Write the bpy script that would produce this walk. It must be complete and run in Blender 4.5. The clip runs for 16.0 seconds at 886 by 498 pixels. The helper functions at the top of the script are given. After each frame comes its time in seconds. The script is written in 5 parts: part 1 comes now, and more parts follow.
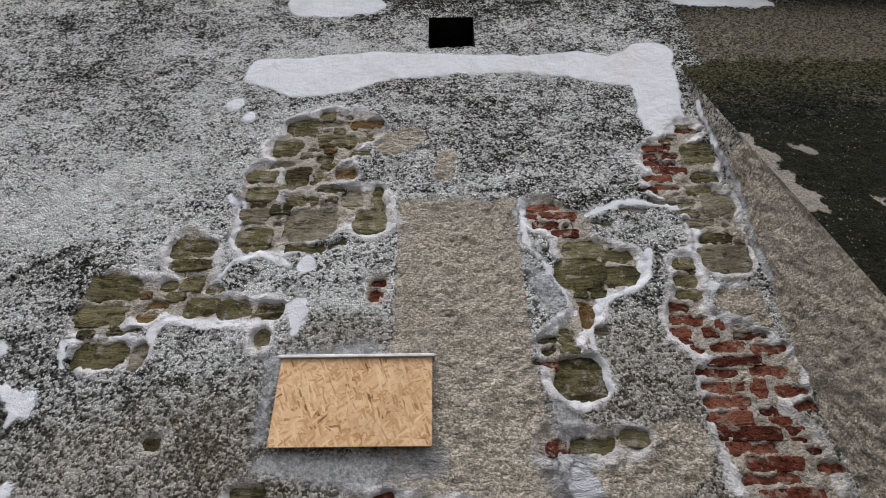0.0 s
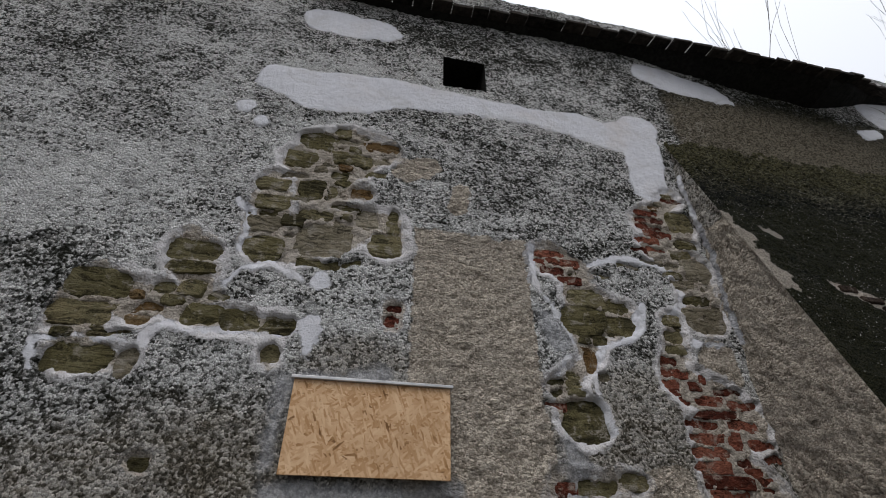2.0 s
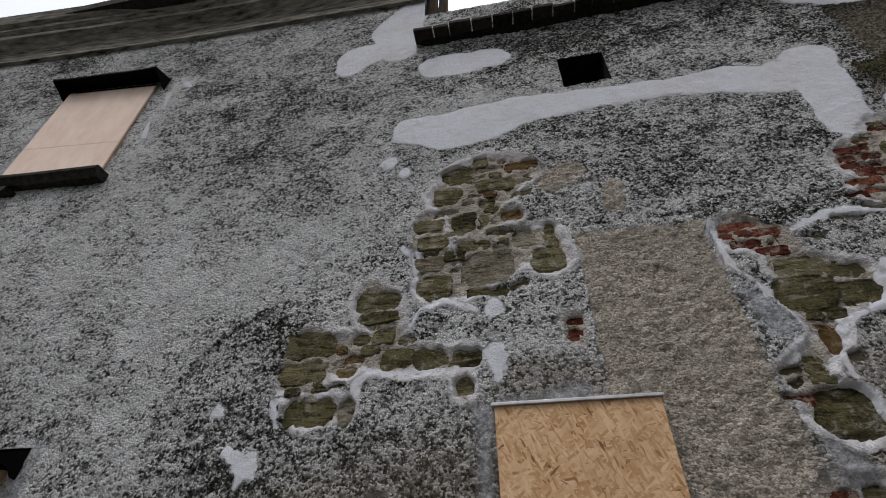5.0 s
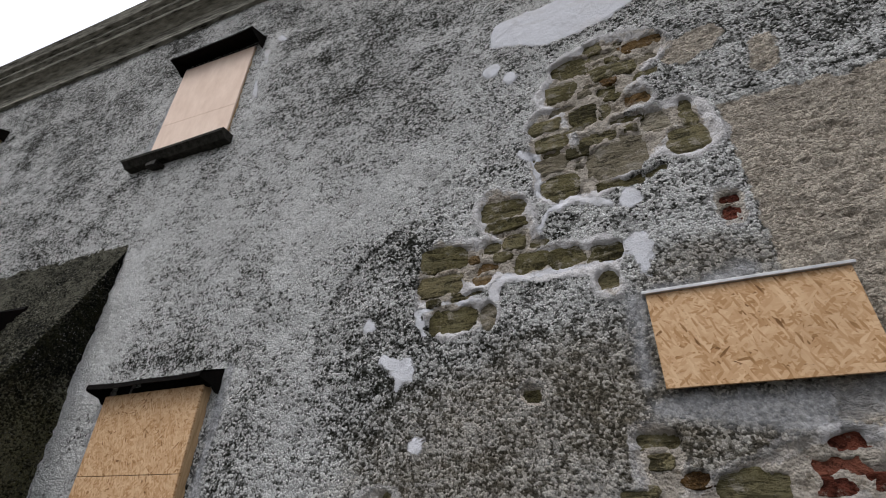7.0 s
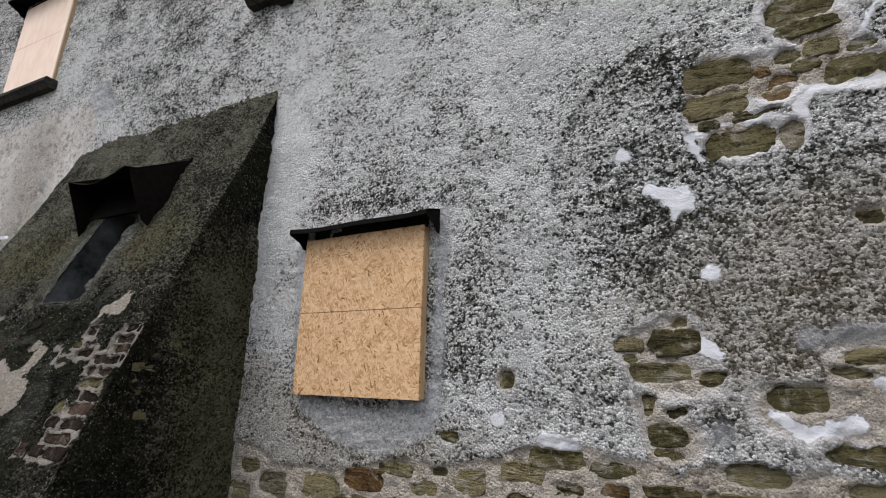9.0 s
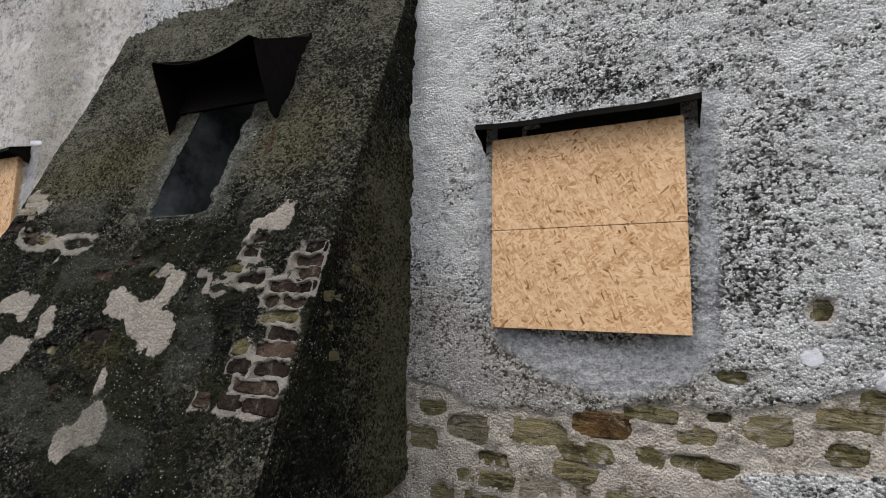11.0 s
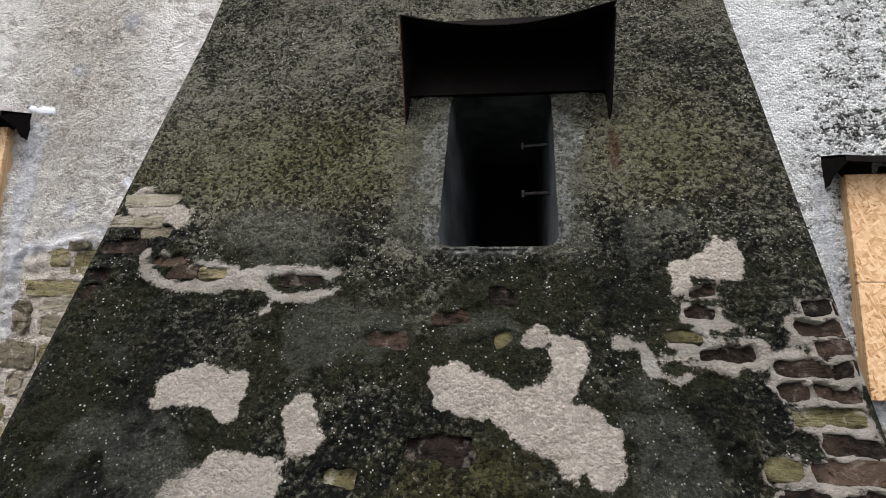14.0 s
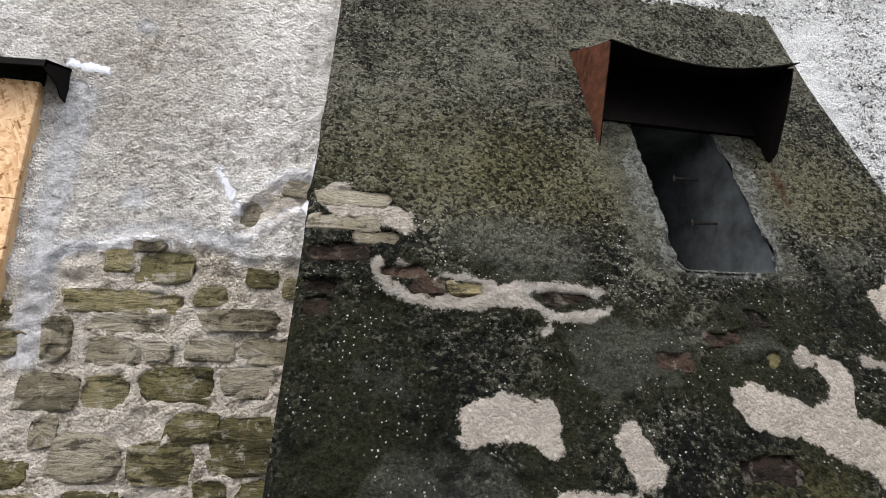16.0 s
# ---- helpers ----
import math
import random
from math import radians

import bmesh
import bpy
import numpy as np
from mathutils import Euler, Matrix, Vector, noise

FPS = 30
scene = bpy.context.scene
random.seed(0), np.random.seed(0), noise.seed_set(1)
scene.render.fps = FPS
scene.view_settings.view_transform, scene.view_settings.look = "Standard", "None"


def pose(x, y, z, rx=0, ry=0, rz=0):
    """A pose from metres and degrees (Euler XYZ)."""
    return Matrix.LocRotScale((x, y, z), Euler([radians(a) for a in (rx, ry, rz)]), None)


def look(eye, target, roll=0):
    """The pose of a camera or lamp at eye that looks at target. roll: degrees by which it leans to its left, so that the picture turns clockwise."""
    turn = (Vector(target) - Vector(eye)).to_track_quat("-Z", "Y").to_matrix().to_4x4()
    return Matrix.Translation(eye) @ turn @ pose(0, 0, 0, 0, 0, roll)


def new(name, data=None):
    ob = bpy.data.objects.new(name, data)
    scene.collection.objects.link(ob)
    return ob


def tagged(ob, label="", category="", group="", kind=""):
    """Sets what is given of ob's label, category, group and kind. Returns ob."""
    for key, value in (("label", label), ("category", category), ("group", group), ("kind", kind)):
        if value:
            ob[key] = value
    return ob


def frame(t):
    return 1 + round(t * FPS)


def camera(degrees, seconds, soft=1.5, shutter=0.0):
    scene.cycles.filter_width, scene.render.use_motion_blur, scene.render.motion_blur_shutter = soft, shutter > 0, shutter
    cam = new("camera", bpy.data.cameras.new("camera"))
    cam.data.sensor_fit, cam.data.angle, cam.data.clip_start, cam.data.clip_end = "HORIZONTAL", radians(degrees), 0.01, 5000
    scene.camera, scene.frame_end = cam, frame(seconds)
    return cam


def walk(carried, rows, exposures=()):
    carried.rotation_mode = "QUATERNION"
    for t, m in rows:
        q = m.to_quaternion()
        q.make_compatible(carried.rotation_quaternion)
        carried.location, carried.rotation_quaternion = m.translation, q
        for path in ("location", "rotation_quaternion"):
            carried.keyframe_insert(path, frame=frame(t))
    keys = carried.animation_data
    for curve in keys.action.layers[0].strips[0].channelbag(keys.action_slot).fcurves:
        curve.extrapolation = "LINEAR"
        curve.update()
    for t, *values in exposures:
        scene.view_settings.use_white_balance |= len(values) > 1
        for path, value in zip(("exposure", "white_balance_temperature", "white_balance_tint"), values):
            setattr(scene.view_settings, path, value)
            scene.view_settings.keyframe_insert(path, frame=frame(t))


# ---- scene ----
cam = camera(87.5, 16.0, soft=1.0)
METRES, EYE, TILT, LEAN, TURN = 7.6, 1.65, -1.17, 0.0, 0.07
ROWS = [
    (0.0, 0.0, 0.0, 0.0, 0.33, 32.07, 0.52),
    (0.5, -0.0216, -0.0036, 0.0014, -7.67, 34.31, 0.57),
    (1.0, -0.0347, 0.0039, 0.0004, -13.52, 35.02, 0.44),
    (1.5, -0.0549, 0.0048, -0.0014, -14.62, 35.23, 0.26),
    (2.0, -0.0736, 0.0029, -0.0019, -11.75, 35.87, -0.0),
    (2.5, -0.0818, 0.0012, -0.002, -6.76, 36.29, -0.03),
    (3.0, -0.0867, 0.0037, -0.0022, -1.69, 36.94, -0.05),
    (5.5, -0.0863, 0.0112, -0.0035, 13.65, 38.9, -0.45),
    (6.0, -0.0905, 0.0169, -0.0099, 17.87, 36.63, -0.58),
    (6.5, -0.097, 0.022, -0.0149, 21.88, 34.22, -0.85),
    (7.0, -0.1121, 0.0221, -0.0198, 24.17, 31.33, -1.25),
    (7.5, -0.1436, 0.0124, -0.0252, 25.4, 27.9, -1.52),
    (8.0, -0.1796, 0.0047, -0.0326, 26.31, 23.91, -1.71),
    (8.5, -0.2286, -0.0009, -0.0358, 27.32, 19.79, -1.68),
    (9.0, -0.2749, -0.0112, -0.0426, 27.55, 16.11, -1.7),
    (11.5, -0.5269, -0.018, -0.0442, 23.76, 5.99, -1.52),
    (12.0, -0.5816, -0.0184, -0.0458, 22.48, 5.13, -1.51),
    (12.5, -0.6346, -0.0197, -0.0407, 20.58, 5.4, -1.45),
    (13.0, -0.6856, -0.0126, -0.0367, 18.15, 6.81, -1.32),
    (13.5, -0.7309, -0.0153, -0.028, 14.72, 8.32, -1.31),
    (14.0, -0.7803, -0.0196, -0.0213, 9.34, 9.96, -1.24),
    (14.5, -0.8289, -0.0148, -0.0218, 2.92, 11.45, -1.09),
    (15.0, -0.8741, -0.0147, -0.0224, -2.11, 11.88, -0.96),
    (15.5, -0.92, -0.015, -0.0216, -5.37, 12.63, -0.89),
    (16.0, -0.9671, -0.0098, -0.0253, -7.54, 13.14, -0.74),
]
EXPOSURES = [(0.0, 0.4), (0.5, 0.3), (1.0, -0.05), (1.5, -0.35), (3.0, -0.35), (5.5, -0.4), (7.0, 0.0), (9.0, 0.45), (12.0, 0.66), (14.0, 1.14), (16.0, 1.26)]
walk(cam, [(t, pose(0, 0, EYE, TILT, LEAN, TURN) @ pose(METRES * x, METRES * y, METRES * z, 90 + pitch, roll, yaw)) for t, x, y, z, yaw, pitch, roll in ROWS], EXPOSURES)

from functools import lru_cache

# ---- world, sun ----
world = bpy.data.worlds.new("overcast_sky")
world.use_nodes = True
scene.world = world
wn, wl = world.node_tree.nodes, world.node_tree.links
wn.clear()
sky = wn.new("ShaderNodeTexSky")
sky.sky_type, sky.sun_disc = "NISHITA", False
sky.sun_elevation, sky.sun_rotation = radians(55), radians(204)
sky.air_density, sky.dust_density = 1.0, 4.0
cloud = wn.new("ShaderNodeMix")
cloud.data_type = "RGBA"
cloud.inputs["Factor"].default_value = 0.85
cloud.inputs["B"].default_value = (9.6, 9.9, 10.6, 1)
wl.new(sky.outputs[0], cloud.inputs["A"])
sky_back = wn.new("ShaderNodeBackground")
sky_back.inputs["Strength"].default_value = 0.12
# overcast: the zenith about three times as bright as the horizon
way = wn.new("ShaderNodeTexCoord")
up = wn.new("ShaderNodeSeparateXYZ")
wl.new(way.outputs["Generated"], up.inputs[0])
rise = wn.new("ShaderNodeMapRange")
for k, x in zip(("From Min", "From Max", "To Min", "To Max"), (0.0, 1.0, 0.5, 1.5)):
    rise.inputs[k].default_value = x
wl.new(up.outputs["Z"], rise.inputs["Value"])
shade_sky = wn.new("ShaderNodeMix")
shade_sky.data_type, shade_sky.blend_type = "RGBA", "MULTIPLY"
shade_sky.inputs["Factor"].default_value = 1.0
wl.new(cloud.outputs["Result"], shade_sky.inputs[6])
wl.new(rise.outputs[0], shade_sky.inputs[7])
wl.new(shade_sky.outputs[2], sky_back.inputs["Color"])
wl.new(sky_back.outputs[0], wn.new("ShaderNodeOutputWorld").inputs[0])
sun = new("sun", bpy.data.lights.new("sun", "SUN"))
sun.data.energy, sun.data.angle, sun.data.color = 1.3, radians(30), (1.0, 0.97, 0.93)
sun.matrix_world = look((-7, -9.0, 20), (-2, 2.3, 2))


# ---- material tools ----
def material(name, rough=0.9, metal=0.0, spec=0.08):
    m = bpy.data.materials.new(name)
    m.use_nodes = True
    n = m.node_tree.nodes
    b = n["Principled BSDF"]
    b.inputs["Roughness"].default_value, b.inputs["Metallic"].default_value = rough, metal
    b.inputs["Specular IOR Level"].default_value = spec
    return m, n, m.node_tree.links, b


def coords(n, l, scale=(1, 1, 1), turn=(0, 0, 0)):
    c, mp = n.new("ShaderNodeNewGeometry"), n.new("ShaderNodeMapping")
    mp.inputs["Scale"].default_value, mp.inputs["Rotation"].default_value = scale, turn
    l.new(c.outputs["Position"], mp.inputs["Vector"])
    return mp.outputs["Vector"]


def grain(n, l, vec, scale, detail=3.0, rough=0.55, warp=0.0):
    t = n.new("ShaderNodeTexNoise")
    t.inputs["Scale"].default_value, t.inputs["Detail"].default_value = scale, detail
    t.inputs["Roughness"].default_value, t.inputs["Distortion"].default_value = rough, warp
    l.new(vec, t.inputs["Vector"])
    return t.outputs["Fac"]


def cells(n, l, vec, scale, feature="F1"):
    t = n.new("ShaderNodeTexVoronoi")
    t.feature = feature
    t.inputs["Scale"].default_value = scale
    l.new(vec, t.inputs["Vector"])
    return t.outputs["Distance"]


def math_node(n, l, op, a, b=None, clamp=False):
    t = n.new("ShaderNodeMath")
    t.operation, t.use_clamp = op, clamp
    for i, v in enumerate((a, b)):
        if v is None:
            continue
        if isinstance(v, (int, float)):
            t.inputs[i].default_value = v
        else:
            l.new(v, t.inputs[i])
    return t.outputs[0]


def ramp(n, l, fac, stops):
    t = n.new("ShaderNodeValToRGB")
    e = t.color_ramp.elements
    while len(e) < len(stops):
        e.new(0.5)
    for k, (p, c) in zip(e, stops):
        k.position, k.color = p, (*c, 1) if len(c) == 3 else c
    l.new(fac, t.inputs[0])
    return t.outputs[0]


def span(n, l, v, lo, hi, a=0.0, b=1.0):
    t = n.new("ShaderNodeMapRange")
    t.interpolation_type = "SMOOTHSTEP"
    for k, x in zip(("From Min", "From Max", "To Min", "To Max"), (lo, hi, a, b)):
        t.inputs[k].default_value = x
    l.new(v, t.inputs["Value"])
    return t.outputs[0]


def blend(n, l, fac, a, b, mode="MIX"):
    t = n.new("ShaderNodeMix")
    t.data_type, t.blend_type = "RGBA", mode
    for k, v in (("Factor", fac), ("A", a), ("B", b)):
        sock = t.inputs[k] if k == "Factor" else t.inputs[6 if k == "A" else 7]
        if isinstance(v, (int, float)):
            sock.default_value = v
        elif isinstance(v, tuple):
            sock.default_value = (*v, 1)
        else:
            l.new(v, sock)
    return t.outputs[2]


def field(n, name):
    t = n.new("ShaderNodeAttribute")
    t.attribute_name = name
    return t.outputs["Fac"]


def bump(n, l, b, height, strength=0.5, distance=0.01):
    t = n.new("ShaderNodeBump")
    t.inputs["Strength"].default_value, t.inputs["Distance"].default_value = strength, distance
    l.new(height, t.inputs["Height"])
    l.new(t.outputs[0], b.inputs["Normal"])


# ---- materials ----
def plaster(name, weathered, pale, dark, lime_tint, pebble, cement_k, fleck, warm_pair, grain_scale, weights, cement_pair, gloss=0.95, spec=0.08, cranny_k=0.5, even=0.0):
    """Roughcast with weathering from the surface's own fields: tone, smooth repairs, sandy repairs, bared masonry and its mortar rim."""
    m, n, l, b = material(name, gloss, 0.0, spec)
    v = coords(n, l)
    fine, mid, big = grain(n, l, v, grain_scale, 6, 0.75), grain(n, l, v, 15, 6, 0.7), grain(n, l, v, 1.7, 5, 0.6)
    dash = grain(n, l, coords(n, l, (11, 11, 31), (0, 0.16, 0)), 1.0, 6, 0.72, 0.6)
    clump = grain(n, l, coords(n, l, (1, 1, 1.5), (0, 0.16, 0)), 4.2, 6, 0.68, 0.5)
    cranny = span(n, l, math_node(n, l, "ABSOLUTE", math_node(n, l, "SUBTRACT", grain(n, l, coords(n, l, (1, 1, 1.7)), 9, 6, 0.7, 1.0), 0.5)), 0.028 + 0.02 * even, 0.004)
    cranny = math_node(n, l, "MULTIPLY", cranny, span(n, l, grain(n, l, v, 4.3, 3), 0.4 - 0.08 * even, 0.6 - 0.1 * even))
    wv = n.new("ShaderNodeVectorMath")
    wv.operation = "ADD"
    l.new(v, wv.inputs[0])
    l.new(blend(n, l, 1.0, (0.0, 0.0, 0.0), blend(n, l, fine, (-0.006, -0.006, 0.006), (0.006, 0.006, -0.006))), wv.inputs[1])
    peb, gap = n.new("ShaderNodeTexVoronoi"), n.new("ShaderNodeTexVoronoi")
    gap.feature = "DISTANCE_TO_EDGE"
    for t in (peb, gap):
        t.inputs["Scale"].default_value = pebble
        l.new(wv.outputs[0], t.inputs["Vector"])
    shade = n.new("ShaderNodeSeparateColor")
    l.new(peb.outputs["Color"], shade.inputs[0])
    spark = n.new("ShaderNodeTexVoronoi")
    spark.inputs["Scale"].default_value = 1.5 * pebble
    l.new(v, spark.inputs["Vector"])
    glint = n.new("ShaderNodeSeparateColor")
    l.new(spark.outputs["Color"], glint.inputs[0])
    grit = peb.outputs["Distance"]
    s = math_node(n, l, "ADD", field(n, "tone"), -0.5 * sum(weights))
    for v2, k in zip((fine, dash, mid, big, shade.outputs[0], clump), weights):
        s = math_node(n, l, "ADD", s, math_node(n, l, "MULTIPLY", v2, k))
    s = math_node(n, l, "MULTIPLY", math_node(n, l, "ADD", s, 0.5), 0.5)
    col = ramp(n, l, s, [(0.18, dark), (0.38, tuple(0.4 * (x + y) for x, y in zip(dark, weathered))), (0.5, weathered), (0.63, tuple(0.86 * c for c in pale)), (0.9, tuple(1.15 * c for c in pale))])
    # Pits and cracks get dark colour in place of the shade bumps lack.
    pit = span(n, l, math_node(n, l, "ADD", grain(n, l, v, 36, 5, 0.75, 0.5), math_node(n, l, "MULTIPLY", math_node(n, l, "SUBTRACT", field(n, "tone"), 0.55), 0.2)), 0.42, 0.34)
    crack = math_node(n, l, "MULTIPLY", span(n, l, gap.outputs["Distance"], 0.13, 0.02), span(n, l, math_node(n, l, "ADD", shade.outputs[2], mid), 0.7, 1.1, 0.12, 0.5))
    col = blend(n, l, math_node(n, l, "MAXIMUM", math_node(n, l, "MULTIPLY", pit, 0.72), crack), col, dark)
    flaky = span(n, l, math_node(n, l, "ADD", math_node(n, l, "ADD", math_node(n, l, "MULTIPLY", mid, 0.6), math_node(n, l, "MULTIPLY", clump, 0.4)), math_node(n, l, "MULTIPLY", math_node(n, l, "SUBTRACT", fine, 0.5), 0.6)), 0.36, 0.52)
    cream = blend(n, l, flaky, (0.36, 0.315, 0.28), blend(n, l, span(n, l, mid, 0.35, 0.65), (0.70, 0.65, 0.60), (0.86, 0.825, 0.79)))
    col = blend(n, l, span(n, l, math_node(n, l, "ADD", field(n, "cream"), math_node(n, l, "MULTIPLY", math_node(n, l, "SUBTRACT", mid, 0.5), 0.8)), 0.35, 0.65, 0, 0.85), col, cream)
    # Crevice shade put into the colour, stronger on the buttresses.
    col = blend(n, l, math_node(n, l, "MULTIPLY", cranny, cranny_k), col, dark)
    col = blend(n, l, span(n, l, math_node(n, l, "ADD", field(n, "moss_dark"), math_node(n, l, "MULTIPLY", math_node(n, l, "SUBTRACT", mid, 0.5), 1.6)), 0.2, 0.8), col, blend(n, l, span(n, l, fine, 0.3, 0.7), (0.003, 0.004, 0.0025), (0.042, 0.042, 0.02)))
    # Pale pebble flecks that also paint in the glints of the wet surface.
    col = blend(n, l, math_node(n, l, "MULTIPLY", math_node(n, l, "MULTIPLY", span(n, l, glint.outputs[1], fleck - 0.02, fleck + 0.02), span(n, l, grain(n, l, v, 5.5, 4, 0.6), 0.42, 0.58)), span(n, l, spark.outputs["Distance"], 0.45, 0.3)), col, (0.58, 0.56, 0.52))
    col = blend(n, l, span(n, l, math_node(n, l, "ADD", field(n, "warm"), math_node(n, l, "MULTIPLY", math_node(n, l, "SUBTRACT", mid, 0.5), 0.5)), 0.3, 0.7, 0, 0.55), col,
                blend(n, l, span(n, l, math_node(n, l, "ADD", math_node(n, l, "MULTIPLY", fine, 0.6), math_node(n, l, "MULTIPLY", shade.outputs[0], 0.4)), 0.3, 0.7), *warm_pair))
    wob = math_node(n, l, "ADD", math_node(n, l, "MULTIPLY", math_node(n, l, "SUBTRACT", mid, 0.5), 0.1),
                    math_node(n, l, "MULTIPLY", math_node(n, l, "SUBTRACT", fine, 0.5), 0.03))

    def inside(name, soft=0.006):
        return span(n, l, math_node(n, l, "ADD", field(n, name), wob), soft, -soft)

    gritty = math_node(n, l, "ADD", math_node(n, l, "MULTIPLY", fine, 0.6), math_node(n, l, "MULTIPLY", shade.outputs[0], 0.4))
    beige, stone, white = inside("beige", 0.006), inside("masonry"), inside("white")
    sand = blend(n, l, span(n, l, gritty, 0.34, 0.68), (0.34, 0.29, 0.235), (0.76, 0.68, 0.58))
    sand = blend(n, l, span(n, l, big, 0.35, 0.7, 0, 0.5), sand, (0.52, 0.465, 0.40))
    sand = blend(n, l, span(n, l, grain(n, l, v, 6, 5, 0.65), 0.5, 0.72, 0, 0.25), sand, (0.30, 0.255, 0.205))
    drag = grain(n, l, coords(n, l, (9, 9, 24), (0, -0.25, 0)), 1.0, 5, 0.68, 1.6)
    # The hollows of the drag marks are shaded by colour too.
    sand = blend(n, l, span(n, l, drag, 0.41, 0.34, 0, 0.75), sand, (0.12, 0.098, 0.075))
    sand = blend(n, l, even, sand, (0.47, 0.42, 0.365))
    col = blend(n, l, beige, col, sand)
    jamb = blend(n, l, span(n, l, gritty, 0.3, 0.7), (0.09, 0.09, 0.082), (0.42, 0.42, 0.395))
    col = blend(n, l, span(n, l, math_node(n, l, "ADD", field(n, "jamb"), math_node(n, l, "MULTIPLY", math_node(n, l, "SUBTRACT", mid, 0.5), 1.2)), 0.4, 0.65, 0, 0.85), col, jamb)
    mort = blend(n, l, span(n, l, gritty, 0.25, 0.75), (0.24, 0.20, 0.155), (0.66, 0.59, 0.51))
    mort = blend(n, l, span(n, l, mid, 0.5, 0.7, 0, 0.5), mort, (0.17, 0.15, 0.10))
    mort = blend(n, l, span(n, l, grain(n, l, v, 8, 4, 0.6, 0.8), 0.36, 0.54, 0, 0.8), mort, (0.60, 0.54, 0.475))
    col = blend(n, l, stone, col, mort)
    rim = span(n, l, math_node(n, l, "ABSOLUTE", math_node(n, l, "ADD", field(n, "masonry"), wob)), 0.036, 0.027)
    rim = math_node(n, l, "MULTIPLY", rim, span(n, l, math_node(n, l, "ADD", big, math_node(n, l, "MULTIPLY", mid, 0.4)), 0.55, 0.75))
    rim = math_node(n, l, "MULTIPLY", rim, math_node(n, l, "SUBTRACT", 1.0, field(n, "norim"), True))
    col = blend(n, l, rim, col, blend(n, l, mid, (0.48, 0.465, 0.47), (0.72, 0.70, 0.715)))
    col = blend(n, l, span(n, l, math_node(n, l, "ADD", field(n, "rust"), math_node(n, l, "MULTIPLY", math_node(n, l, "SUBTRACT", mid, 0.5), 0.8)), 0.3, 0.9, 0, 0.6), col, (0.085, 0.035, 0.016))
    grey = blend(n, l, span(n, l, fine, 0.25, 0.75), *cement_pair)
    col = blend(n, l, math_node(n, l, "MULTIPLY", inside("cement", 0.03), cement_k), col, grey)
    lime = blend(n, l, grain(n, l, v, 5, 4, 0.6, 1.0), tuple(0.76 * c for c in lime_tint), lime_tint)
    lime = blend(n, l, span(n, l, big, 0.5, 0.75, 0, 0.5), lime, (0.50, 0.45, 0.42))
    lime = blend(n, l, span(n, l, clump, 0.48, 0.68, 0, 0.4), lime, (0.40, 0.39, 0.385))
    col = blend(n, l, white, col, lime)
    l.new(col, b.inputs["Base Color"])
    trowelled = math_node(n, l, "MULTIPLY", inside("cement", 0.03), 0.8 - even)
    smooth = math_node(n, l, "MAXIMUM", math_node(n, l, "MULTIPLY", white, 1.0 - 0.8 * even), math_node(n, l, "MULTIPLY", rim, 0.7))
    smooth = math_node(n, l, "SUBTRACT", 1.0, math_node(n, l, "MAXIMUM", trowelled, smooth))
    h = math_node(n, l, "SUBTRACT", math_node(n, l, "MULTIPLY", fine, 1.0), math_node(n, l, "MULTIPLY", grit, 0.5))
    h = math_node(n, l, "ADD", math_node(n, l, "MULTIPLY", h, smooth), math_node(n, l, "MULTIPLY", mid, 0.45))
    h = math_node(n, l, "ADD", h, math_node(n, l, "MULTIPLY", math_node(n, l, "MULTIPLY", drag, beige), 1.6 - 1.8 * even))
    h = math_node(n, l, "SUBTRACT", h, math_node(n, l, "MULTIPLY", math_node(n, l, "MULTIPLY", cranny, smooth), 0.5 * cranny_k))
    bump(n, l, b, h, 1.0, 0.04 + 0.03 * even)
    return m


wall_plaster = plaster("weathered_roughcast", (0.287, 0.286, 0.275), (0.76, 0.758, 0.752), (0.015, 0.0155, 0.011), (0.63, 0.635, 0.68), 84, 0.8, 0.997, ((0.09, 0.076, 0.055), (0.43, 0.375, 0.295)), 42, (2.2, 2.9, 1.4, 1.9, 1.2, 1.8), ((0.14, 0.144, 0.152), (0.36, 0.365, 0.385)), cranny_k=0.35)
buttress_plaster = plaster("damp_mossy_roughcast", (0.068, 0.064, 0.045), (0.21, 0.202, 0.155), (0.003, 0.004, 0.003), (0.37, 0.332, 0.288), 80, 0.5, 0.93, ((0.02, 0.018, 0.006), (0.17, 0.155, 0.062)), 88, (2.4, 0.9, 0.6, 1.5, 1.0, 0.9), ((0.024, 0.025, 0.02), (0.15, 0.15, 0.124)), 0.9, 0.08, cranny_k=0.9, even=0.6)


def simple(name, c1, c2, rough=0.85, scale=20, bumpy=0.3, metal=0.0, stretch=(1, 1, 1), per_piece=0.0, distance=0.01, contrast=1.1):
    m, n, l, b = material(name, rough, metal)
    v = coords(n, l, stretch)
    a, d = grain(n, l, v, scale, 5, 0.65), grain(n, l, v, scale * 0.15, 3)
    f = math_node(n, l, "ADD", math_node(n, l, "MULTIPLY", math_node(n, l, "SUBTRACT", a, 0.5), contrast), math_node(n, l, "ADD", math_node(n, l, "MULTIPLY", d, 0.5), 0.35))
    if per_piece:
        info = n.new("ShaderNodeObjectInfo")
        f = math_node(n, l, "ADD", f, math_node(n, l, "MULTIPLY", math_node(n, l, "SUBTRACT", info.outputs["Random"], 0.5), per_piece))
    l.new(ramp(n, l, f, [(0.3, c1), (0.85, c2)]), b.inputs["Base Color"])
    bump(n, l, b, a, bumpy, distance)
    return m


